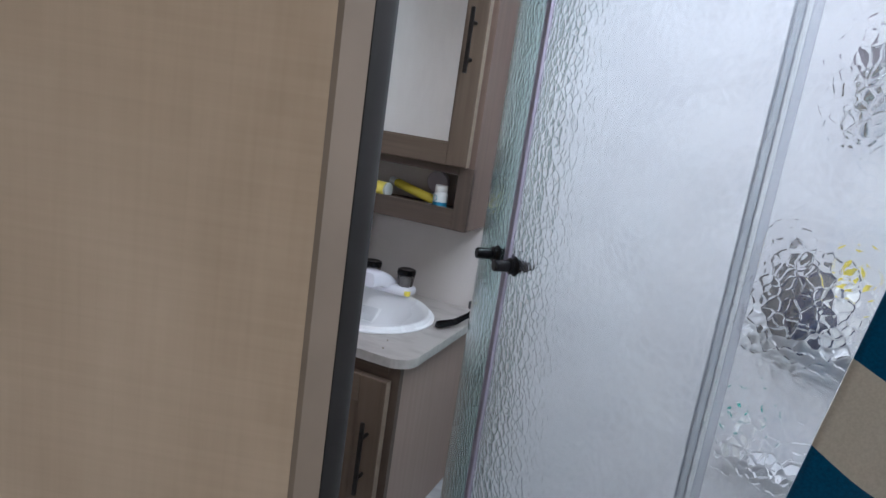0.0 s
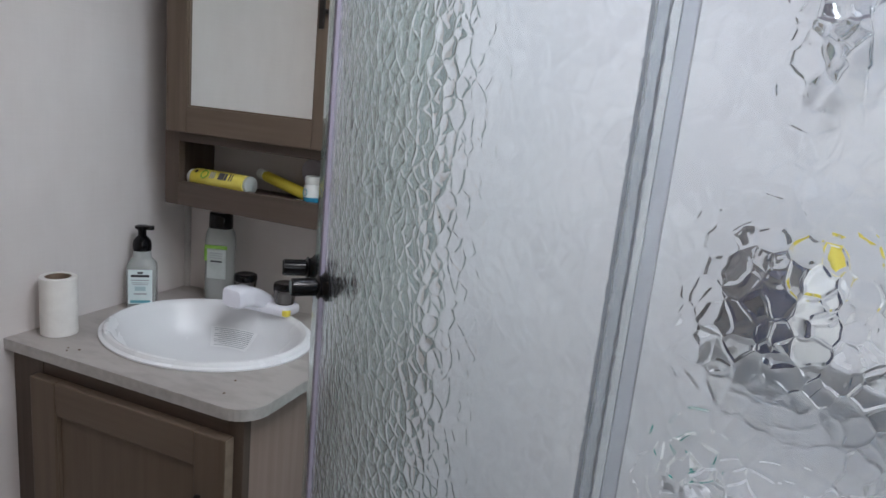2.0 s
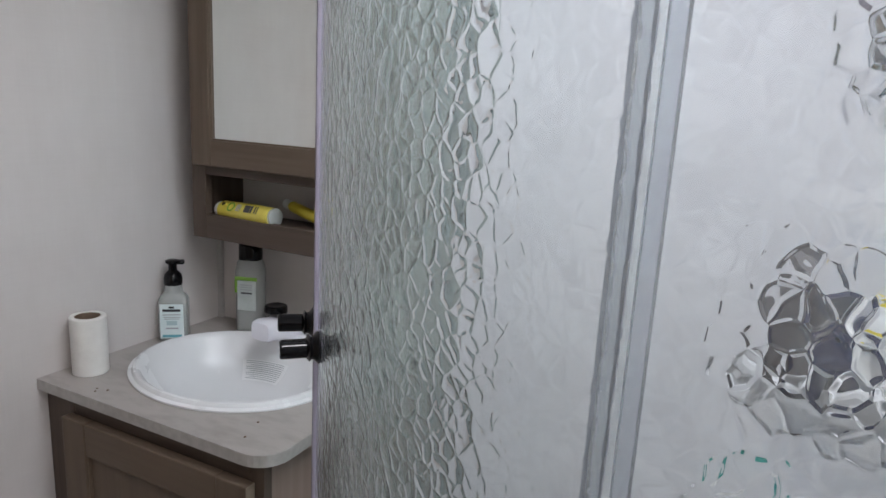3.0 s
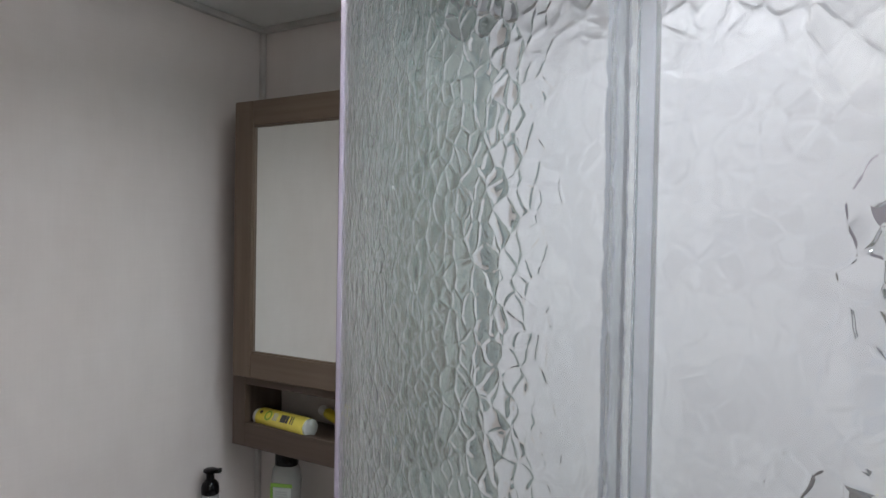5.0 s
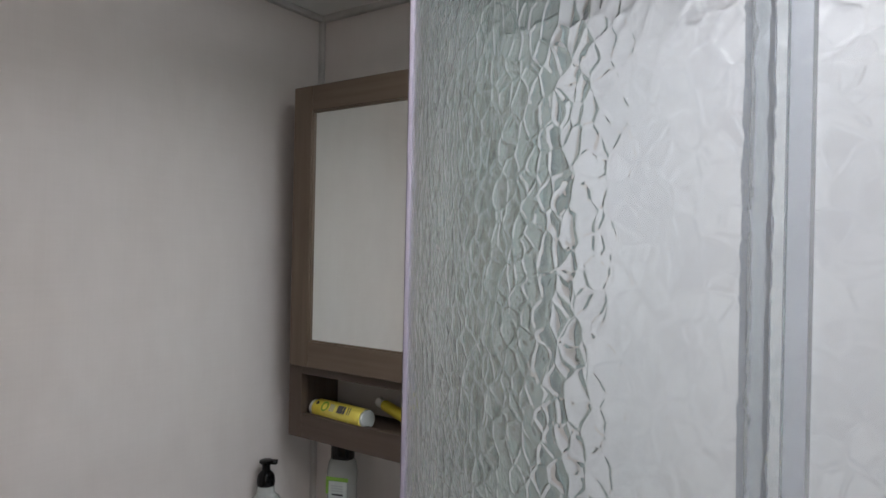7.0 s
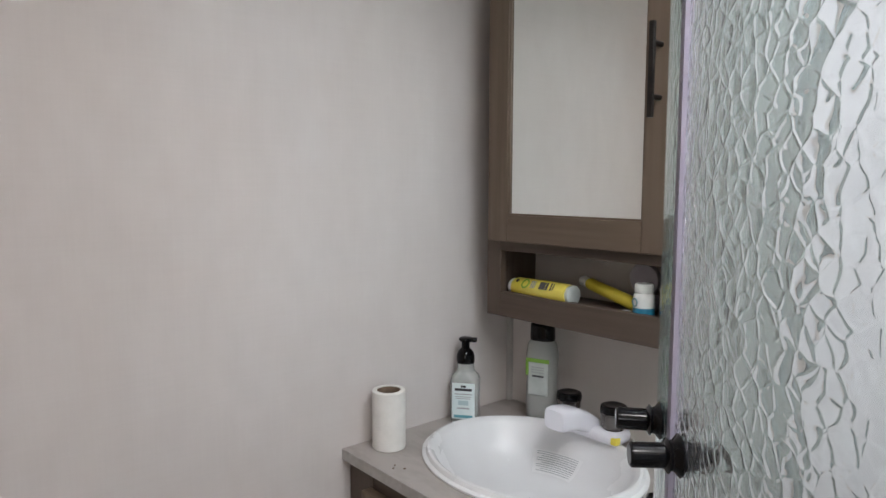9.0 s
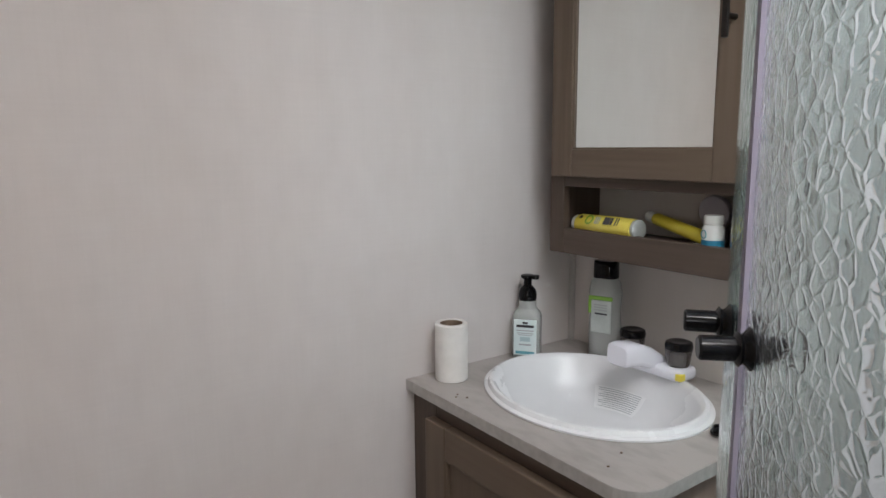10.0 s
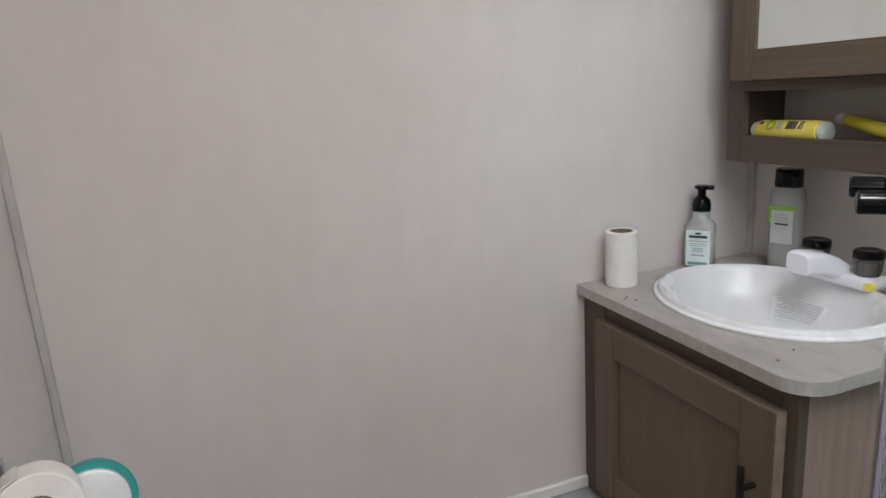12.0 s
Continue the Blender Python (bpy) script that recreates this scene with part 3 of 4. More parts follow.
def rounded_rect(w, d, r, n=5):
    pts = []
    for cx, cy, s in ((w / 2 - r, d / 2 - r, 0), (-w / 2 + r, d / 2 - r, 90), (-w / 2 + r, -d / 2 + r, 180), (w / 2 - r, -d / 2 + r, 270)):
        pts += [(cx + r * math.cos(radians(s + 90 * i / n)), cy + r * math.sin(radians(s + 90 * i / n))) for i in range(n + 1)]
    return pts


def loft(rows):
    """Rounded-rectangle sections (z, width, depth, radius), closed at both ends."""
    bm = bmesh.new()
    rings = [[bm.verts.new((x, y, z)) for x, y in rounded_rect(w, d, r)] for z, w, d, r in rows]
    for a, b in zip(rings, rings[1:]):
        for i in range(len(a)):
            j = (i + 1) % len(a)
            bm.faces.new((a[i], a[j], b[j], b[i]))
    bm.faces.new(rings[0])
    bm.faces.new(rings[-1])
    return bm


soap = thing("soap_dispenser", "clear foaming hand soap bottle with white label and black pump", "soap bottle", (0.035, -0.164, ZC))
soap.rotation_euler = (0, 0, radians(38))
part("bottle", loft([(0.0, 0.050, 0.046, 0.012), (0.004, 0.056, 0.052, 0.014), (0.084, 0.056, 0.052, 0.014), (0.092, 0.052, 0.048, 0.018), (0.099, 0.040, 0.038, 0.018), (0.103, 0.035, 0.035, 0.0172), (0.1165, 0.034, 0.034, 0.0168)]), CLEAR, soap, "", True)
lab = part("label", box(-0.0225, -0.0272, 0.010, 0.0225, -0.0264, 0.082, 0.0003), LABEL_TEAL, soap, "white paper label")
for x0, x1, z0, z1, mt in ((-0.005, 0.005, 0.0735, 0.0775, INK), (-0.017, 0.017, 0.0665, 0.0715, INK), (-0.017, 0.017, 0.0590, 0.0610, INK_GREY), (-0.016, 0.016, 0.0540, 0.0555, INK_GREY), (-0.014, 0.014, 0.0505, 0.0518, INK_GREY), (-0.010, 0.010, 0.038, 0.047, LABEL_INK), (-0.012, 0.012, 0.030, 0.033, INK_GREY), (-0.0185, 0.0185, 0.0125, 0.018, INK_TEAL)):
    part("print", box(x0, -0.0277, z0, x1, -0.0270, z1), mt, lab)
part("pump_collar", lathe([(0, 0.117), (0.0172, 0.117), (0.0180, 0.119), (0.0180, 0.130), (0.0160, 0.138), (0.0115, 0.1435), (0.0090, 0.146), (0, 0.146)], 28), BLACK, soap, "black pump collar", True)
bm = rod((0, 0, 0.145), (0, 0, 0.161), 0.0082, 18)
bm = lathe([(0, 0.160), (0.0115, 0.160), (0.0140, 0.1625), (0.0135, 0.1665), (0.010, 0.168), (0, 0.1685)], 24, None, bm)
box(-0.004, -0.0075, 0.1590, 0.0225, 0.0075, 0.1672, 0.0022, 2, bm)
part("pump_head", bm, BLACK, soap, "black pump head", True)

lotion = thing("gel_bottle", "clear grey gel bottle with lime label and wide black cap", "bottle", (0.138, -0.052, ZC))
lotion.rotation_euler = (0, 0, radians(20))
part("bottle", loft([(0.0, 0.050, 0.034, 0.014), (0.006, 0.060, 0.042, 0.018), (0.060, 0.063, 0.044, 0.020), (0.100, 0.060, 0.042, 0.020), (0.135, 0.064, 0.044, 0.020), (0.155, 0.058, 0.042, 0.020), (0.166, 0.046, 0.038, 0.018)]), GEL, lotion, "", True)
part("cap", loft([(0.164, 0.047, 0.038, 0.017), (0.167, 0.049, 0.040, 0.018), (0.196, 0.047, 0.038, 0.017), (0.198, 0.044, 0.035, 0.016)]), BLACK, lotion, "wide black cap", True)
lab = part("label", box(-0.020, -0.0240, 0.058, 0.020, -0.0212, 0.122, 0.001), LABEL_GREY, lotion, "pale grey label")
part("label_band", box(-0.026, -0.0236, 0.1225, 0.022, -0.0206, 0.1300, 0.001), LIME, lab, "lime green band")
part("label_band", box(-0.0265, -0.0232, 0.095, -0.0205, -0.0190, 0.1222, 0.001), LIME, lab, "lime green band")
for z in (0.112, 0.107, 0.102):
    part("print", box(-0.014, -0.0245, z, 0.012, -0.0238, z + 0.0025), INK_GREY, lab)
part("print", box(-0.012, -0.0245, 0.094, 0.012, -0.0238, 0.0975), INK, lab)

brush = thing("razor", "black plastic razor lying on the countertop by the sink", "razor", (0.470, -0.205, ZC))
brush.rotation_euler = (0, 0, radians(58))
brush.scale = (1.0, 1.45, 1.25)
bm = bmesh.new()
rings = []
for x, z, w in ((0.0, 0.006, 0.004), (0.006, 0.008, 0.0085), (0.05, 0.010, 0.0075), (0.09, 0.022, 0.0058), (0.112, 0.034, 0.0052)):
    rings.append([bm.verts.new((x, w * math.cos(a), z + 0.75 * w * math.sin(a))) for a in np.linspace(0, 2 * math.pi, 12, endpoint=False)])
for a, b in zip(rings, rings[1:]):
    for i in range(12):
        bm.faces.new((a[i], a[(i + 1) % 12], b[(i + 1) % 12], b[i]))
bm.faces.new(rings[0])
bm.faces.new(rings[-1])
part("grip", bm, BLACK, brush, "", True)
part("razor_head", box(0.106, -0.021, 0.026, 0.119, 0.021, 0.042, 0.003), CHARCOAL, brush, "", True)

rng = random.Random(4)
for x, y in ((0.118, -0.402), (0.126, -0.411), (0.139, -0.398), (0.440, -0.395), (0.425, -0.350)):
    bm = bmesh.new()
    bmesh.ops.create_icosphere(bm, subdivisions=1, radius=0.0019 + 0.0008 * rng.random())
    for v in bm.verts:
        v.co *= 0.7 + 0.5 * rng.random()
        v.co.z *= 0.5
    bm.transform(pose(x, y, ZC + 0.0008))
    tagged(finish("crumb", bm, CARD), "small dark crumb on the countertop", "crumb", "crumbs on the countertop")

# ---- wall cabinet with the mirror ----
cab = thing("mirror_cabinet", "taupe wall cabinet with mirror door and open shelf below", "cabinet")
CX0, CX1, CZ0, CZ1, CY = 0.062, 0.476, 1.056, 1.750, -0.130
part("side_panel", box(CX0, CY, CZ0, CX0 + 0.016, -0.002, CZ1, 0.0012), CAB_V, cab)
part("side_panel", box(CX1 - 0.016, CY, CZ0, CX1, -0.002, CZ1, 0.0012), CAB_SIDE_LIT, cab, "reddish taupe wood-grain side panel, lightened as if lit")
part("top_board", box(CX0 + 0.016, CY, CZ1 - 0.014, CX1 - 0.016, -0.002, CZ1), CAB_H, cab)
part("bottom_board", box(CX0 + 0.016, CY, CZ0 + 0.002, CX1 - 0.016, -0.002, CZ0 + 0.036), CAB_H, cab)
part("middle_board", box(CX0 + 0.016, CY, 1.190, CX1 - 0.016, -0.002, 1.204), CAB_H, cab)
part("back_panel", box(CX0 + 0.016, -0.008, CZ0 + 0.036, CX1 - 0.016, -0.002, 1.190), WALL, cab, "grey-beige board at the back of the shelf")
part("face_stile", box(CX0, CY - 0.0025, CZ0, CX0 + 0.036, CY + 0.014, 1.2025, 0.001), CAB_V, cab)
part("face_stile", box(CX1 - 0.036, CY - 0.0025, CZ0, CX1, CY + 0.014, 1.2025, 0.001), CAB_V, cab)
part("face_rail", box(CX0 + 0.036, CY - 0.002, CZ0, CX1 - 0.036, CY + 0.014, 1.104, 0.001), CAB_H, cab)
part("face_rail", box(CX0 + 0.036, CY - 0.002, 1.184, CX1 - 0.036, CY + 0.014, 1.2025, 0.001), CAB_H, cab)
cd = shaker(cab, 0.080, 0.462, 1.203, 1.752, CY - 0.0205, CY - 0.0005, 0.050, DOOR_V, True)
bar_pull(cd, 0.436, 1.406, 1.543, CY - 0.0205)

ZS = 1.092
tube = thing("cosmetic_tube", "pale yellow printed tube lying on the open shelf", "tube", (0.182, -0.104, ZS + 0.0205))
tube.rotation_euler = (0, radians(-1.5), radians(-6))
tube.scale = (0.94, 1.0, 1.0)
tube.location.x = 0.177
bm = bmesh.new()
rings = []
for x, ry, rz in ((-0.073, 0.0170, 0.0172), (-0.066, 0.0196, 0.0196), (0.02, 0.0198, 0.0196), (0.070, 0.0200, 0.0186), (0.080, 0.0200, 0.0176)):
    rings.append([bm.verts.new((x, ry * math.cos(a), rz * math.sin(a))) for a in np.linspace(0, 2 * math.pi, 24, endpoint=False)])
for a, b in zip(rings, rings[1:]):
    for i in range(24):
        bm.faces.new((a[i], a[(i + 1) % 24], b[(i + 1) % 24], b[i]))
bm.faces.new(rings[0])
bm.faces.new(rings[-1])
body = part("tube_body", bm, YELLOW_PALE, tube, "", True)
part("cap", lathe([(0, 0), (0.0150, 0), (0.0168, 0.003), (0.0168, 0.012), (0, 0.012)], 24, pose(-0.084, 0, 0, 0, 90, 0)), LABEL, tube, "white cap", True)
part("crimp", lathe([(0, 0), (0.0175, 0), (0.0175, 0.006), (0.015, 0.008), (0, 0.008)], 24, pose(0.0802, 0, 0, 0, 90, 0)), LABEL_GREY, tube, "pale grey end", True)
part("ring_print", lathe([(0.0072, 0), (0.0102, 0), (0.0102, 0.0008), (0.0072, 0.0008), (0.0072, 0)], 24, pose(-0.028, -0.0160, 0.0118, 52, 0, 0)), LIME, body)
part("print", lathe([(0, 0), (0.0040, 0), (0.0040, 0.0008), (0, 0.0008)], 16, pose(-0.055, -0.0127, 0.0150, 40, 0, 0)), INK, body)
for x, w in ((-0.010, 0.0012), (-0.005, 0.0012), (0.000, 0.0008), (0.016, 0.003), (0.024, 0.004), (0.033, 0.0025), (0.044, 0.0012), (0.050, 0.0008)):
    bm = box(-w, -0.0075, 0, w, 0.0075, 0.0008)
    bm.transform(pose(x, -0.0160, 0.0118, 52, 0, 8))
    part("print", bm, INK_GREY if x < 0.01 else CHARCOAL, body)

stick = thing("yellow_razor_handle", "bright yellow plastic tube with white cap leaning on the shelf", "tube", (0.310, -0.066, ZS + 0.0115))
stick.rotation_euler = (0, radians(9.5), radians(-14))
stick.location.z = ZS + 0.0255
part("tube_body", lathe([(0, -0.070), (0.0085, -0.070), (0.011, -0.064), (0.0115, 0.050), (0.009, 0.068), (0, 0.070)], 24, pose(0, 0, 0, 0, 90, 0)), YELLOW, stick, "", True)
part("cap", lathe([(0, -0.088), (0.0085, -0.088), (0.0098, -0.085), (0.0098, -0.0705), (0, -0.0705)], 24, pose(0, 0, 0, 0, 90, 0)), LABEL, stick, "white cap", True)
lid2 = tagged(finish("bottle_cap", lathe([(0, 0), (0.015, 0), (0.016, 0.002), (0.015, 0.008), (0, 0.009)], 24, pose(0.362, -0.104, ZS + 0.0005)), LABEL, smooth=True), "white cap lying on the open shelf", "cap")

pill = thing("pill_bottle", "small white pill bottle with blue label band on the shelf", "pill bottle", (0.392, -0.104, ZS))
part("bottle", lathe([(0, 0), (0.0155, 0), (0.0170, 0.002), (0.0170, 0.036), (0.0155, 0.041), (0.0125, 0.044), (0, 0.044)], 32), WHITE_PLASTIC, pill, "", True)
part("cap", lathe([(0, 0.044), (0.0145, 0.044), (0.0150, 0.046), (0.0150, 0.056), (0.0135, 0.0585), (0, 0.0585)], 32), WHITE_PLASTIC, pill, "white ribbed cap", True)
part("label_band", lathe([(0.0171, 0.006), (0.0173, 0.006), (0.0173, 0.020), (0.0171, 0.020), (0.0171, 0.006)], 32), BLUE_LABEL, pill, "blue label band", True)
part("ring_print", lathe([(0.0055, 0), (0.0070, 0), (0.0070, 0.0008), (0.0055, 0.0008), (0.0055, 0)], 20, pose(-0.006, -0.0163, 0.029, 90, 0, -22)), INK_TEAL, pill)
disc = thing("round_compact", "round lilac-grey compact standing at the back of the shelf", "compact", (0.352, -0.036, ZS))
part("shell", lathe([(0, 0), (0.026, 0), (0.029, 0.003), (0.029, 0.010), (0.027, 0.0125), (0, 0.013)], 40, pose(0, 0.006, 0.056, 96, 0, 0)), LILAC, disc, "", True)
part("foot", box(-0.020, -0.014, 0.0, 0.020, 0.014, 0.029, 0.004), LILAC, disc, "", True)
puck = tagged(finish("dark_jar", lathe([(0, 0), (0.016, 0), (0.017, 0.002), (0.017, 0.026), (0.015, 0.030), (0, 0.030)], 28, pose(0.434, -0.062, ZS)), CHARCOAL, smooth=True), "small charcoal jar on the open shelf", "jar")

# ---- shower ----
QX, QY, R = 1.134, -0.245, 0.543
Z0, Z1 = 0.115, 1.90


def arc(r, a0, a1, n):
    """Plan points on the quarter circle; 0 degrees looks to the west, 90 to the south."""
    return [(QX - r * math.cos(radians(a)), QY - r * math.sin(radians(a))) for a in np.linspace(a0, a1, n)]


shower = thing("shower_enclosure", "quadrant shower enclosure with two curved sliding doors of hammered glass", "shower")
GL = [GLASS_RAIN, GLASS_FLAT, GLASS_EDGE]
GL_SLANT = [GLASS_SLANT, GLASS_SLANT_BACK, GLASS_EDGE]
zs = list(np.linspace(Z0 + 0.03, Z1 - 0.02, 5))
SEAL_A = 41.7


def pane(name, outer_pts, inner_pts, label, gl=None):
    ob = part(name, sheet(outer_pts, inner_pts, zs), gl or GL, shower, label, True)
    ob.visible_shadow = False
    return ob


left_door = pane("left_door", arc(R, 1, SEAL_A - 0.9, 40), arc(R - 0.005, 1, SEAL_A - 0.9, 40), "curved hammered glass sliding door, tinted deeper for its slanting view", GL_SLANT)
right_door = pane("right_door", arc(R, SEAL_A + 1.0, 79.6, 44), arc(R - 0.005, SEAL_A + 1.0, 79.6, 44), "curved hammered glass sliding door")
ro = R + 0.022
pane("fixed_panel", arc(R - 0.009, 78.0, 90, 9) + [(XR - 0.03, QY - R + 0.009)], arc(R - 0.014, 78.0, 90, 9) + [(XR - 0.03, QY - R + 0.014)], "fixed hammered glass panel")
pane("fixed_panel", [(QX - R + 0.009, -0.03), (QX - R + 0.009, QY)] + arc(R - 0.009, 1, 6, 6), [(QX - R + 0.014, -0.03), (QX - R + 0.014, QY)] + arc(R - 0.014, 1, 6, 6), "fixed hammered glass panel", GL_SLANT)


def strip(name, a0, a1, r0, r1, material, parent, label=""):
    bm = sheet(arc(r1, a0, a1, 4), arc(r0, a0, a1, 4), [Z0 + 0.03, Z1 - 0.02])
    for f in bm.faces:
        f.material_index = 0
    ob = part(name, bm, material, parent, label)
    return ob


strip("seal", SEAL_A - 0.9, SEAL_A - 0.16, R - 0.006, R + 0.001, SEAL, left_door, "clear vinyl magnetic seal")
strip("magnet_strip", SEAL_A - 0.16, SEAL_A + 0.10, R - 0.006, R + 0.0022, SEAL_DARK, left_door, "dark magnet strip")
for k, (a0, a1, up) in enumerate(((0.10, 0.36, 0.0030), (0.36, 0.46, 0.0012), (0.46, 0.70, 0.0030), (0.70, 0.78, 0.0012), (0.78, 1.0, 0.0026))):
    strip("seal", SEAL_A + a0, SEAL_A + a1, R - 0.006, R + up, SEAL if k % 2 == 0 else SEAL_RIB, right_door, "ridged lavender vinyl seal")
strip("edge_strip", 77.7, 78.0, R - 0.0145, R - 0.0082, STRIP_DARK, shower, "grey-blue vinyl edge strip")
strip("edge_strip", 78.0, 78.75, R - 0.0088, R - 0.0076, STRIP, shower, "clear blue-grey vinyl edge strip")
strip("edge_strip", 78.75, 78.95, R - 0.0088, R - 0.0070, STRIP_DARK, shower, "grey-blue vinyl edge strip")
strip("edge_strip", 79.6, 80.5, R - 0.0055, R + 0.0005, STRIP, right_door, "clear blue-grey vinyl edge strip")

# rails and wall posts
for z0, z1 in ((Z1 - 0.022, Z1 + 0.010), (Z0, Z0 + 0.035)):
    a = [(QX - R - 0.024, -0.004), *arc(R + 0.024, 0, 90, 30), (XR - 0.004, QY - R - 0.024)]
    b = [(QX - R + 0.016, -0.004), *arc(R - 0.016, 0, 90, 30), (XR - 0.004, QY - R + 0.016)]
    bm = sheet(a, b, [z0, z1])
    for f in bm.faces:
        f.material_index = 0
    part("rail", bm, ALU, shower, "satin aluminium curved rail", True)
part("wall_post", box(QX - R - 0.024, -0.032, Z0 + 0.036, QX - R + 0.004, -0.004, Z1 - 0.031, 0.003), ALU, shower)
part("wall_post", box(XR - 0.034, QY - R - 0.024, Z0 + 0.036, XR - 0.004, QY - R + 0.004, Z1 - 0.031, 0.003), ALU, shower)


def knob_pair(parent, a, z):
    n = Vector((-math.cos(radians(a)), -math.sin(radians(a)), 0))
    c = Vector((QX, QY, z)) + n * R
    k = part("knob", rod(c + n * 0.010, c + n * 0.035, 0.0086, 28), BLACK, parent, "gloss black round knob", True)
    part("flange", lathe([(0, 0), (0.0140, 0), (0.0148, 0.0015), (0.0108, 0.005), (0.0102, 0.007), (0.0122, 0.009), (0.0092, 0.0115), (0, 0.0115)], 28, Matrix.Translation(c + n * 0.0005) @ n.to_track_quat("Z", "Y").to_matrix().to_4x4()), BLACK, k, "", True)
    part("inner_knob", rod(c - n * 0.0055, c - n * 0.028, 0.0100, 28, 0.0068), BLACK, k, "", True)


knob_pair(left_door, SEAL_A - 3.9, 1.125)
knob_pair(right_door, SEAL_A + 3.2, 1.125)

# tray, surround and shower fittings
tray_pts = [(QX - R - 0.035, -0.003), *arc(R + 0.035, 0, 90, 30), (XR - 0.003, QY - R - 0.035), (XR - 0.003, -0.003)]
tagged(finish("shower_tray", prism(tray_pts, 0.0, Z0 - 0.001, 0.008), SURROUND), "white quadrant shower tray", "shower tray")
sur = thing("shower_surround", "glossy white moulded shower wall surround", "shower wall", kind="structure")
part("back_board", box(QX - R + 0.018, -0.016, Z0, XR - 0.017, -0.002, H - 0.004, 0.003), SURROUND, sur)
part("side_board", box(XR - 0.016, QY - R + 0.02, Z0, XR - 0.002, -0.002, H - 0.004, 0.003), SURROUND, sur)
for z in (0.700, 0.985):
    pts = [(XR - 0.017, -0.017)] + [(XR - 0.017 - 0.32 * math.cos(radians(a)), -0.017 - 0.080 * math.sin(radians(a))) for a in np.linspace(0, 90, 14)]
    part("moulded_shelf", prism(pts, z - 0.015, z, 0.005), SURROUND, sur)


def simple_bottle(name, label, x, y, z, r, h, body_mat, cap_mat, ch):
    t = thing(name, label, "bottle", (x, y, z))
    part("bottle", lathe([(0, 0), (r * 0.92, 0), (r, 0.005), (r, h * 0.8), (r * 0.75, h * 0.93), (r * 0.5, h), (0, h)], 28), body_mat, t, "", True)
    part("cap", lathe([(0, h), (r * 0.55, h), (r * 0.58, h + 0.003), (r * 0.55, h + ch - 0.003), (r * 0.48, h + ch), (0, h + ch)], 24), cap_mat, t, "", True)
    return t


simple_bottle("shampoo_bottle", "charcoal shampoo bottle on the moulded shower shelf", 1.150, -0.045, 0.985, 0.030, 0.135, GREY_DARK, GREY_DARK, 0.04)
simple_bottle("shampoo_bottle", "navy shampoo bottle on the moulded shower shelf", 1.205, -0.060, 0.985, 0.030, 0.110, NAVY, GREY_DARK, 0.035)
simple_bottle("shampoo_bottle", "white bottle with yellow cap on the shower shelf", 1.262, -0.055, 0.985, 0.026, 0.125, WHITE_PLASTIC, YELLOW, 0.04)
simple_bottle("shampoo_bottle", "white body wash bottle with teal cap on the lower shower shelf", 1.128, -0.042, 0.700, 0.020, 0.08, WHITE_PLASTIC, TEAL, 0.025)
head = thing("hand_shower", "grey hand shower in a chrome wall bracket", "shower head", (1.205, -0.016, 1.47))
part("bracket", box(-0.02, -0.035, -0.03, 0.02, 0.0, 0.03, 0.006), CHROME, head, "", True)
part("handle", rod((0, -0.032, -0.09), (0, -0.062, 0.075), 0.011, 18), CHROME, head, "", True)
part("spray_head", lathe([(0, 0), (0.016, 0.0), (0.034, 0.018), (0.036, 0.026), (0.032, 0.030), (0, 0.030)], 28, pose(0, -0.058, 0.080, 125, 0, 0)), LILAC, head, "", True)
# ---- towel draped over a short bar on the east wall ----
BAR_Y, BAR_Z = -1.0, 1.452
rail = thing("towel_bar", "short satin metal towel bar standing out from the wall", "towel bar", (XR, BAR_Y, BAR_Z))
part("plate", lathe([(0, 0), (0.024, 0), (0.026, 0.003), (0.022, 0.009), (0, 0.010)], 28, pose(0, 0, 0, 0, -90, 0)), ALU, rail, "", True)
part("bar", rod((-0.009, 0, 0), (-0.235, 0, 0), 0.006, 16), ALU, rail, "", True)

towel = thing("bath_towel", "teal-blue and cream striped terry bath towel draped over a short bar", "towel")
EDGES = [BAR_Z + 0.010, 1.354, 1.280, 1.206, 1.138, 1.068, 0.998, 0.928, 0.858, 0.790]


def towel_left(z):
    """The free edge of the towel: it leans outwards from the end of the bar towards the floor."""
    lean = 1.120 - 0.13 * min(0.3, max(0.0, 1.36 - z))
    return lean + 0.065 * max(0.0, (z - 1.36) / 0.102) ** 2.4


bm = bmesh.new()
NU, rows, kinds = 54, [], []
for side in (1, -1):
    levels = []
    for k, (top, low) in enumerate(zip(EDGES, EDGES[1:])):
        for q in range(10):
            levels.append((top + (low - top) * q / 10, k % 2))
    levels.append((EDGES[-1], 0))
    for z, kind in levels if side < 0 else levels[::-1]:
        row = []
        xl = towel_left(z) + (0.014 if side > 0 else 0.0) * min(1.0, (EDGES[0] - z) / 0.05)
        for i in range(NU + 1):
            u = i / NU
            x = xl + (1.392 - xl) * u
            d = x - xl
            hang = min(1.0, max(0.0, (EDGES[0] - z) / 0.16))
            slope = max(-0.42, min(0.10, 0.10 + (z - 1.354) * 2.6))
            drop = (slope * d * (1.0 - 0.8 * d / 0.29) + 0.006 * math.sin(38 * d + 2 * z)) * hang
            fold = 0.010 * math.sin(46 * d + 0.6 + 3 * z) + 0.006 * math.sin(21 * d - 5 * z)
            y = BAR_Y + side * (0.0075 + 0.006 * hang) + hang * (fold - 0.05 * d) * (0.4 + 0.6 * min(1.0, d / 0.05))
            row.append(bm.verts.new((x, y, z + drop)))
        rows.append(row)
        kinds.append(kind)
half = len(rows) // 2
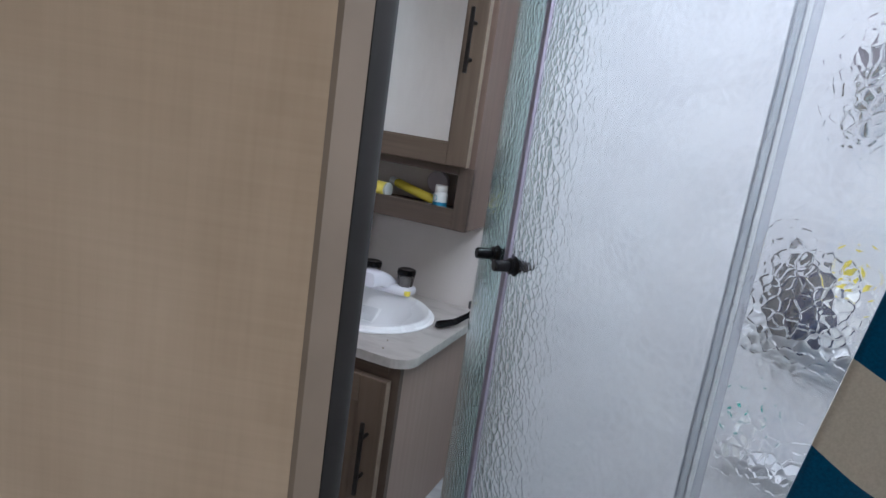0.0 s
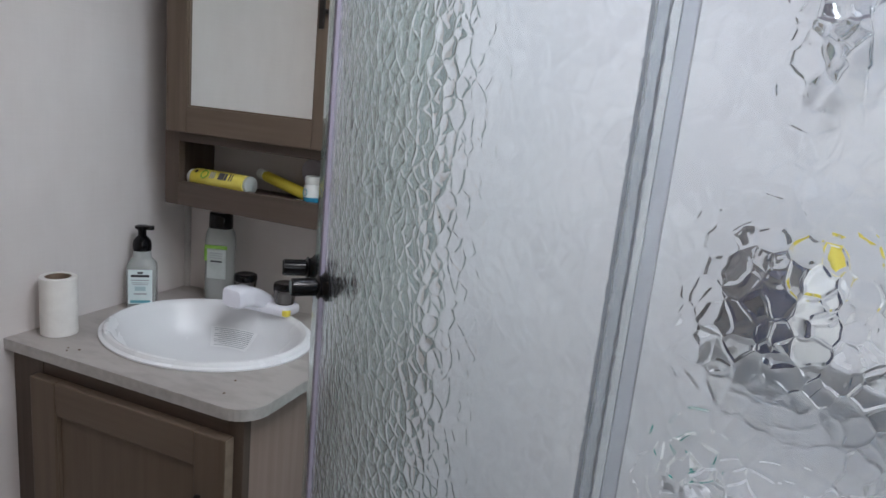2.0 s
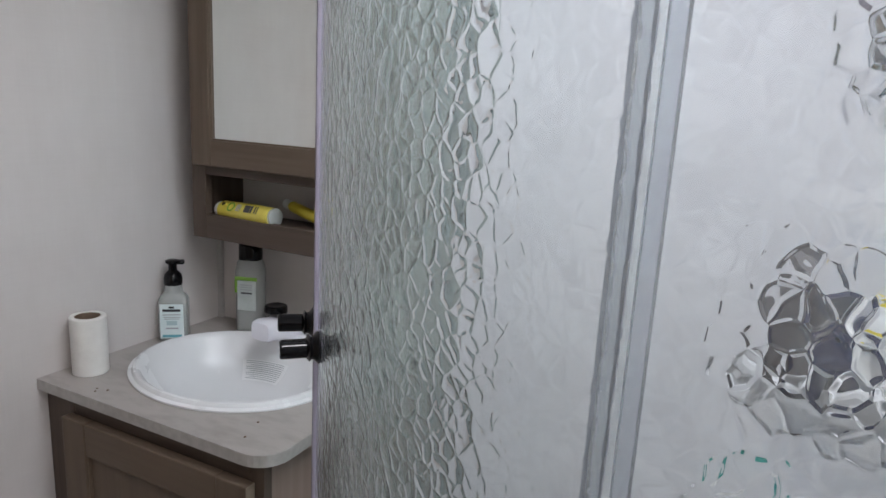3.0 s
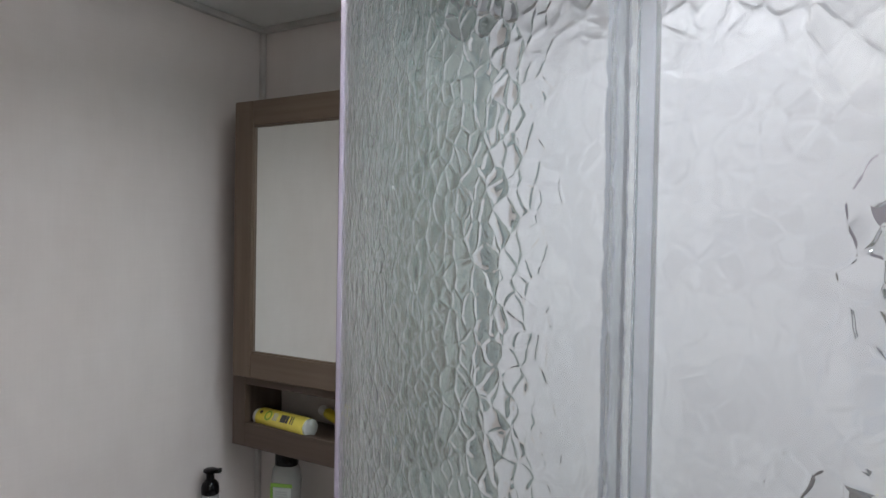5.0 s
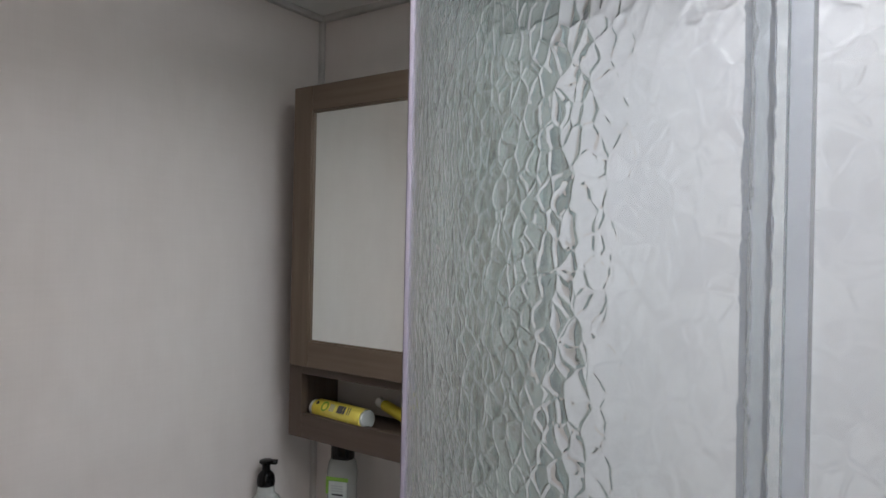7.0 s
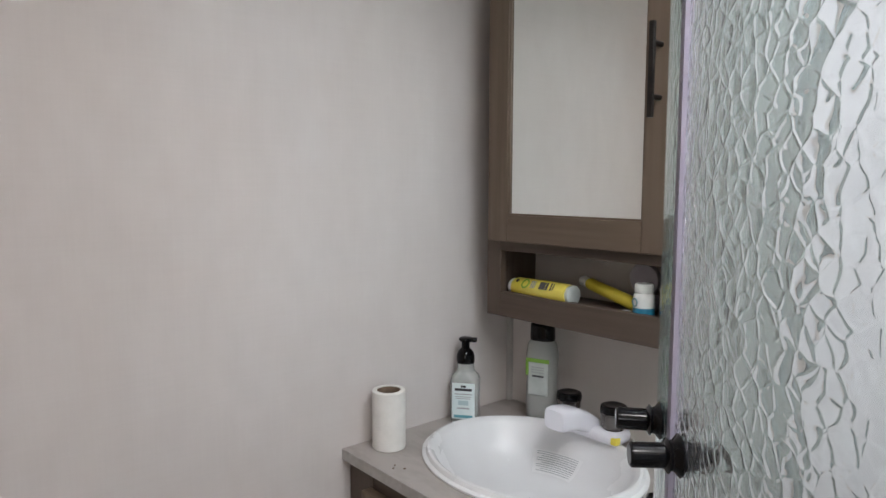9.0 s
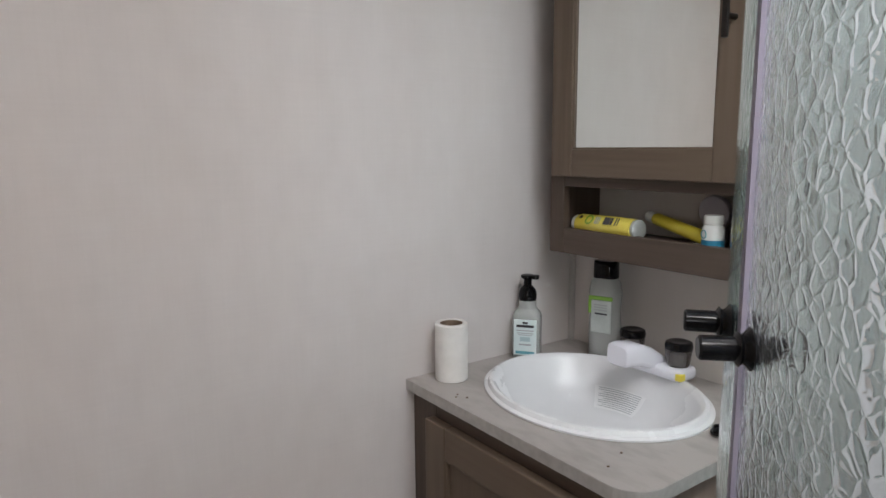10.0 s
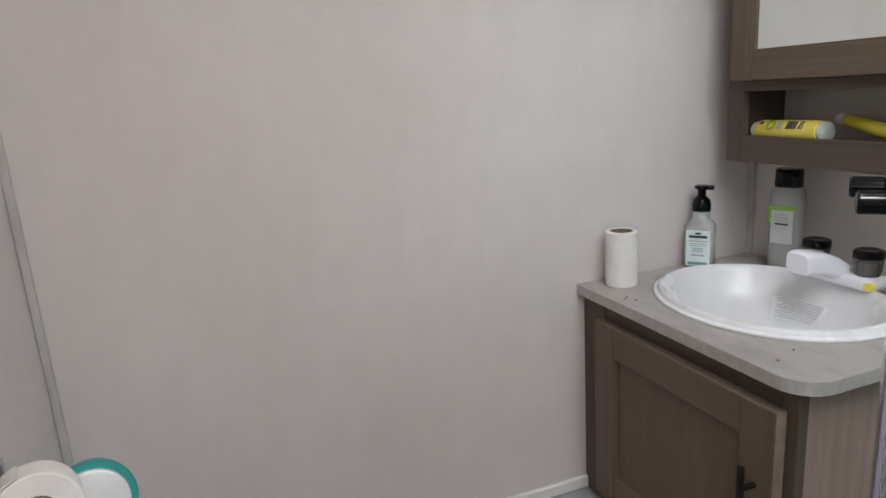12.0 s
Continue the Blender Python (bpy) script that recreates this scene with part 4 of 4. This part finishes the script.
for j in range(len(rows) - 1):
    kind = kinds[j + 1] if j < half else kinds[j]
    for i in range(NU):
        bm.faces.new((rows[j][i], rows[j][i + 1], rows[j + 1][i + 1], rows[j + 1][i])).material_index = kind
cloth = part("cloth", bm, [TOWEL_BLUE, TOWEL_CREAM], towel, "", True)
mod = cloth.modifiers.new("thick", "SOLIDIFY")
mod.thickness, mod.offset = 0.005, 0
# ---- paper roll and dispenser in the corner by the doorway ----
hold = thing("toilet_roll_holder", "satin metal wall holder for a toilet roll", "roll holder", (0.345, YF, 0.842))
part("plate", box(-0.075, 0.0, -0.020, -0.060, 0.010, 0.020, 0.003), ALU, hold, "", True)
part("arm", rod((-0.0675, 0.008, 0), (-0.0675, 0.052, 0), 0.005, 14), ALU, hold, "", True)
part("bar", rod((-0.072, 0.052, 0), (0.038, 0.052, 0), 0.0055, 14), ALU, hold, "", True)
roll2 = thing("toilet_roll", "white toilet paper roll hanging on a wall holder", "toilet paper", (0.345, YF + 0.050, 0.832))
roll2.rotation_euler = (0, radians(-13), radians(13))
turn = pose(0, 0, 0, 0, 90, 0)
part("paper", lathe([(0.020, -0.030), (0.0405, -0.030), (0.0420, -0.0285), (0.0420, 0.0285), (0.0405, 0.030), (0.020, 0.030), (0.020, -0.030)], 56, turn), PAPER, roll2, "", True)
bm = sheet([(0.0448 * math.cos(a), 0.0448 * math.sin(a)) for a in np.linspace(-2.9, 1.2, 36)], [(0.0440 * math.cos(a), 0.0440 * math.sin(a)) for a in np.linspace(-2.9, 1.2, 36)], [-0.029, 0.0315])
for f in bm.faces:
    f.material_index = 0
bm.transform(turn)
part("loose_sheet", bm, PAPER, roll2, "loose outer sheet", True)
part("core", lathe([(0.0185, -0.0295), (0.0198, -0.0295), (0.0198, 0.0305), (0.0185, 0.0305), (0.0185, -0.0295)], 32, turn), CARD, roll2, "brown cardboard core", True)
disp = thing("wall_dispenser", "round teal plastic dispenser with white front on the wall", "dispenser", (0.165, YF, 0.728))
part("bracket", box(-0.018, 0.0, -0.025, 0.012, 0.030, 0.025, 0.004), TEAL, disp, "", True)
tilt = Matrix.Translation((0, 0.062, 0)) @ pose(0, 0, 0, 0, -12, 10) @ turn
part("drum", lathe([(0, -0.016), (0.046, -0.016), (0.050, -0.012), (0.0535, 0.012), (0.0520, 0.018), (0.044, 0.019), (0, 0.019)], 56, tilt), TEAL, disp, "", True)
part("front", lathe([(0, 0.019), (0.0435, 0.019), (0.0445, 0.021), (0.0435, 0.027), (0.040, 0.029), (0, 0.030)], 56, tilt), BAG, disp, "white round front", True)
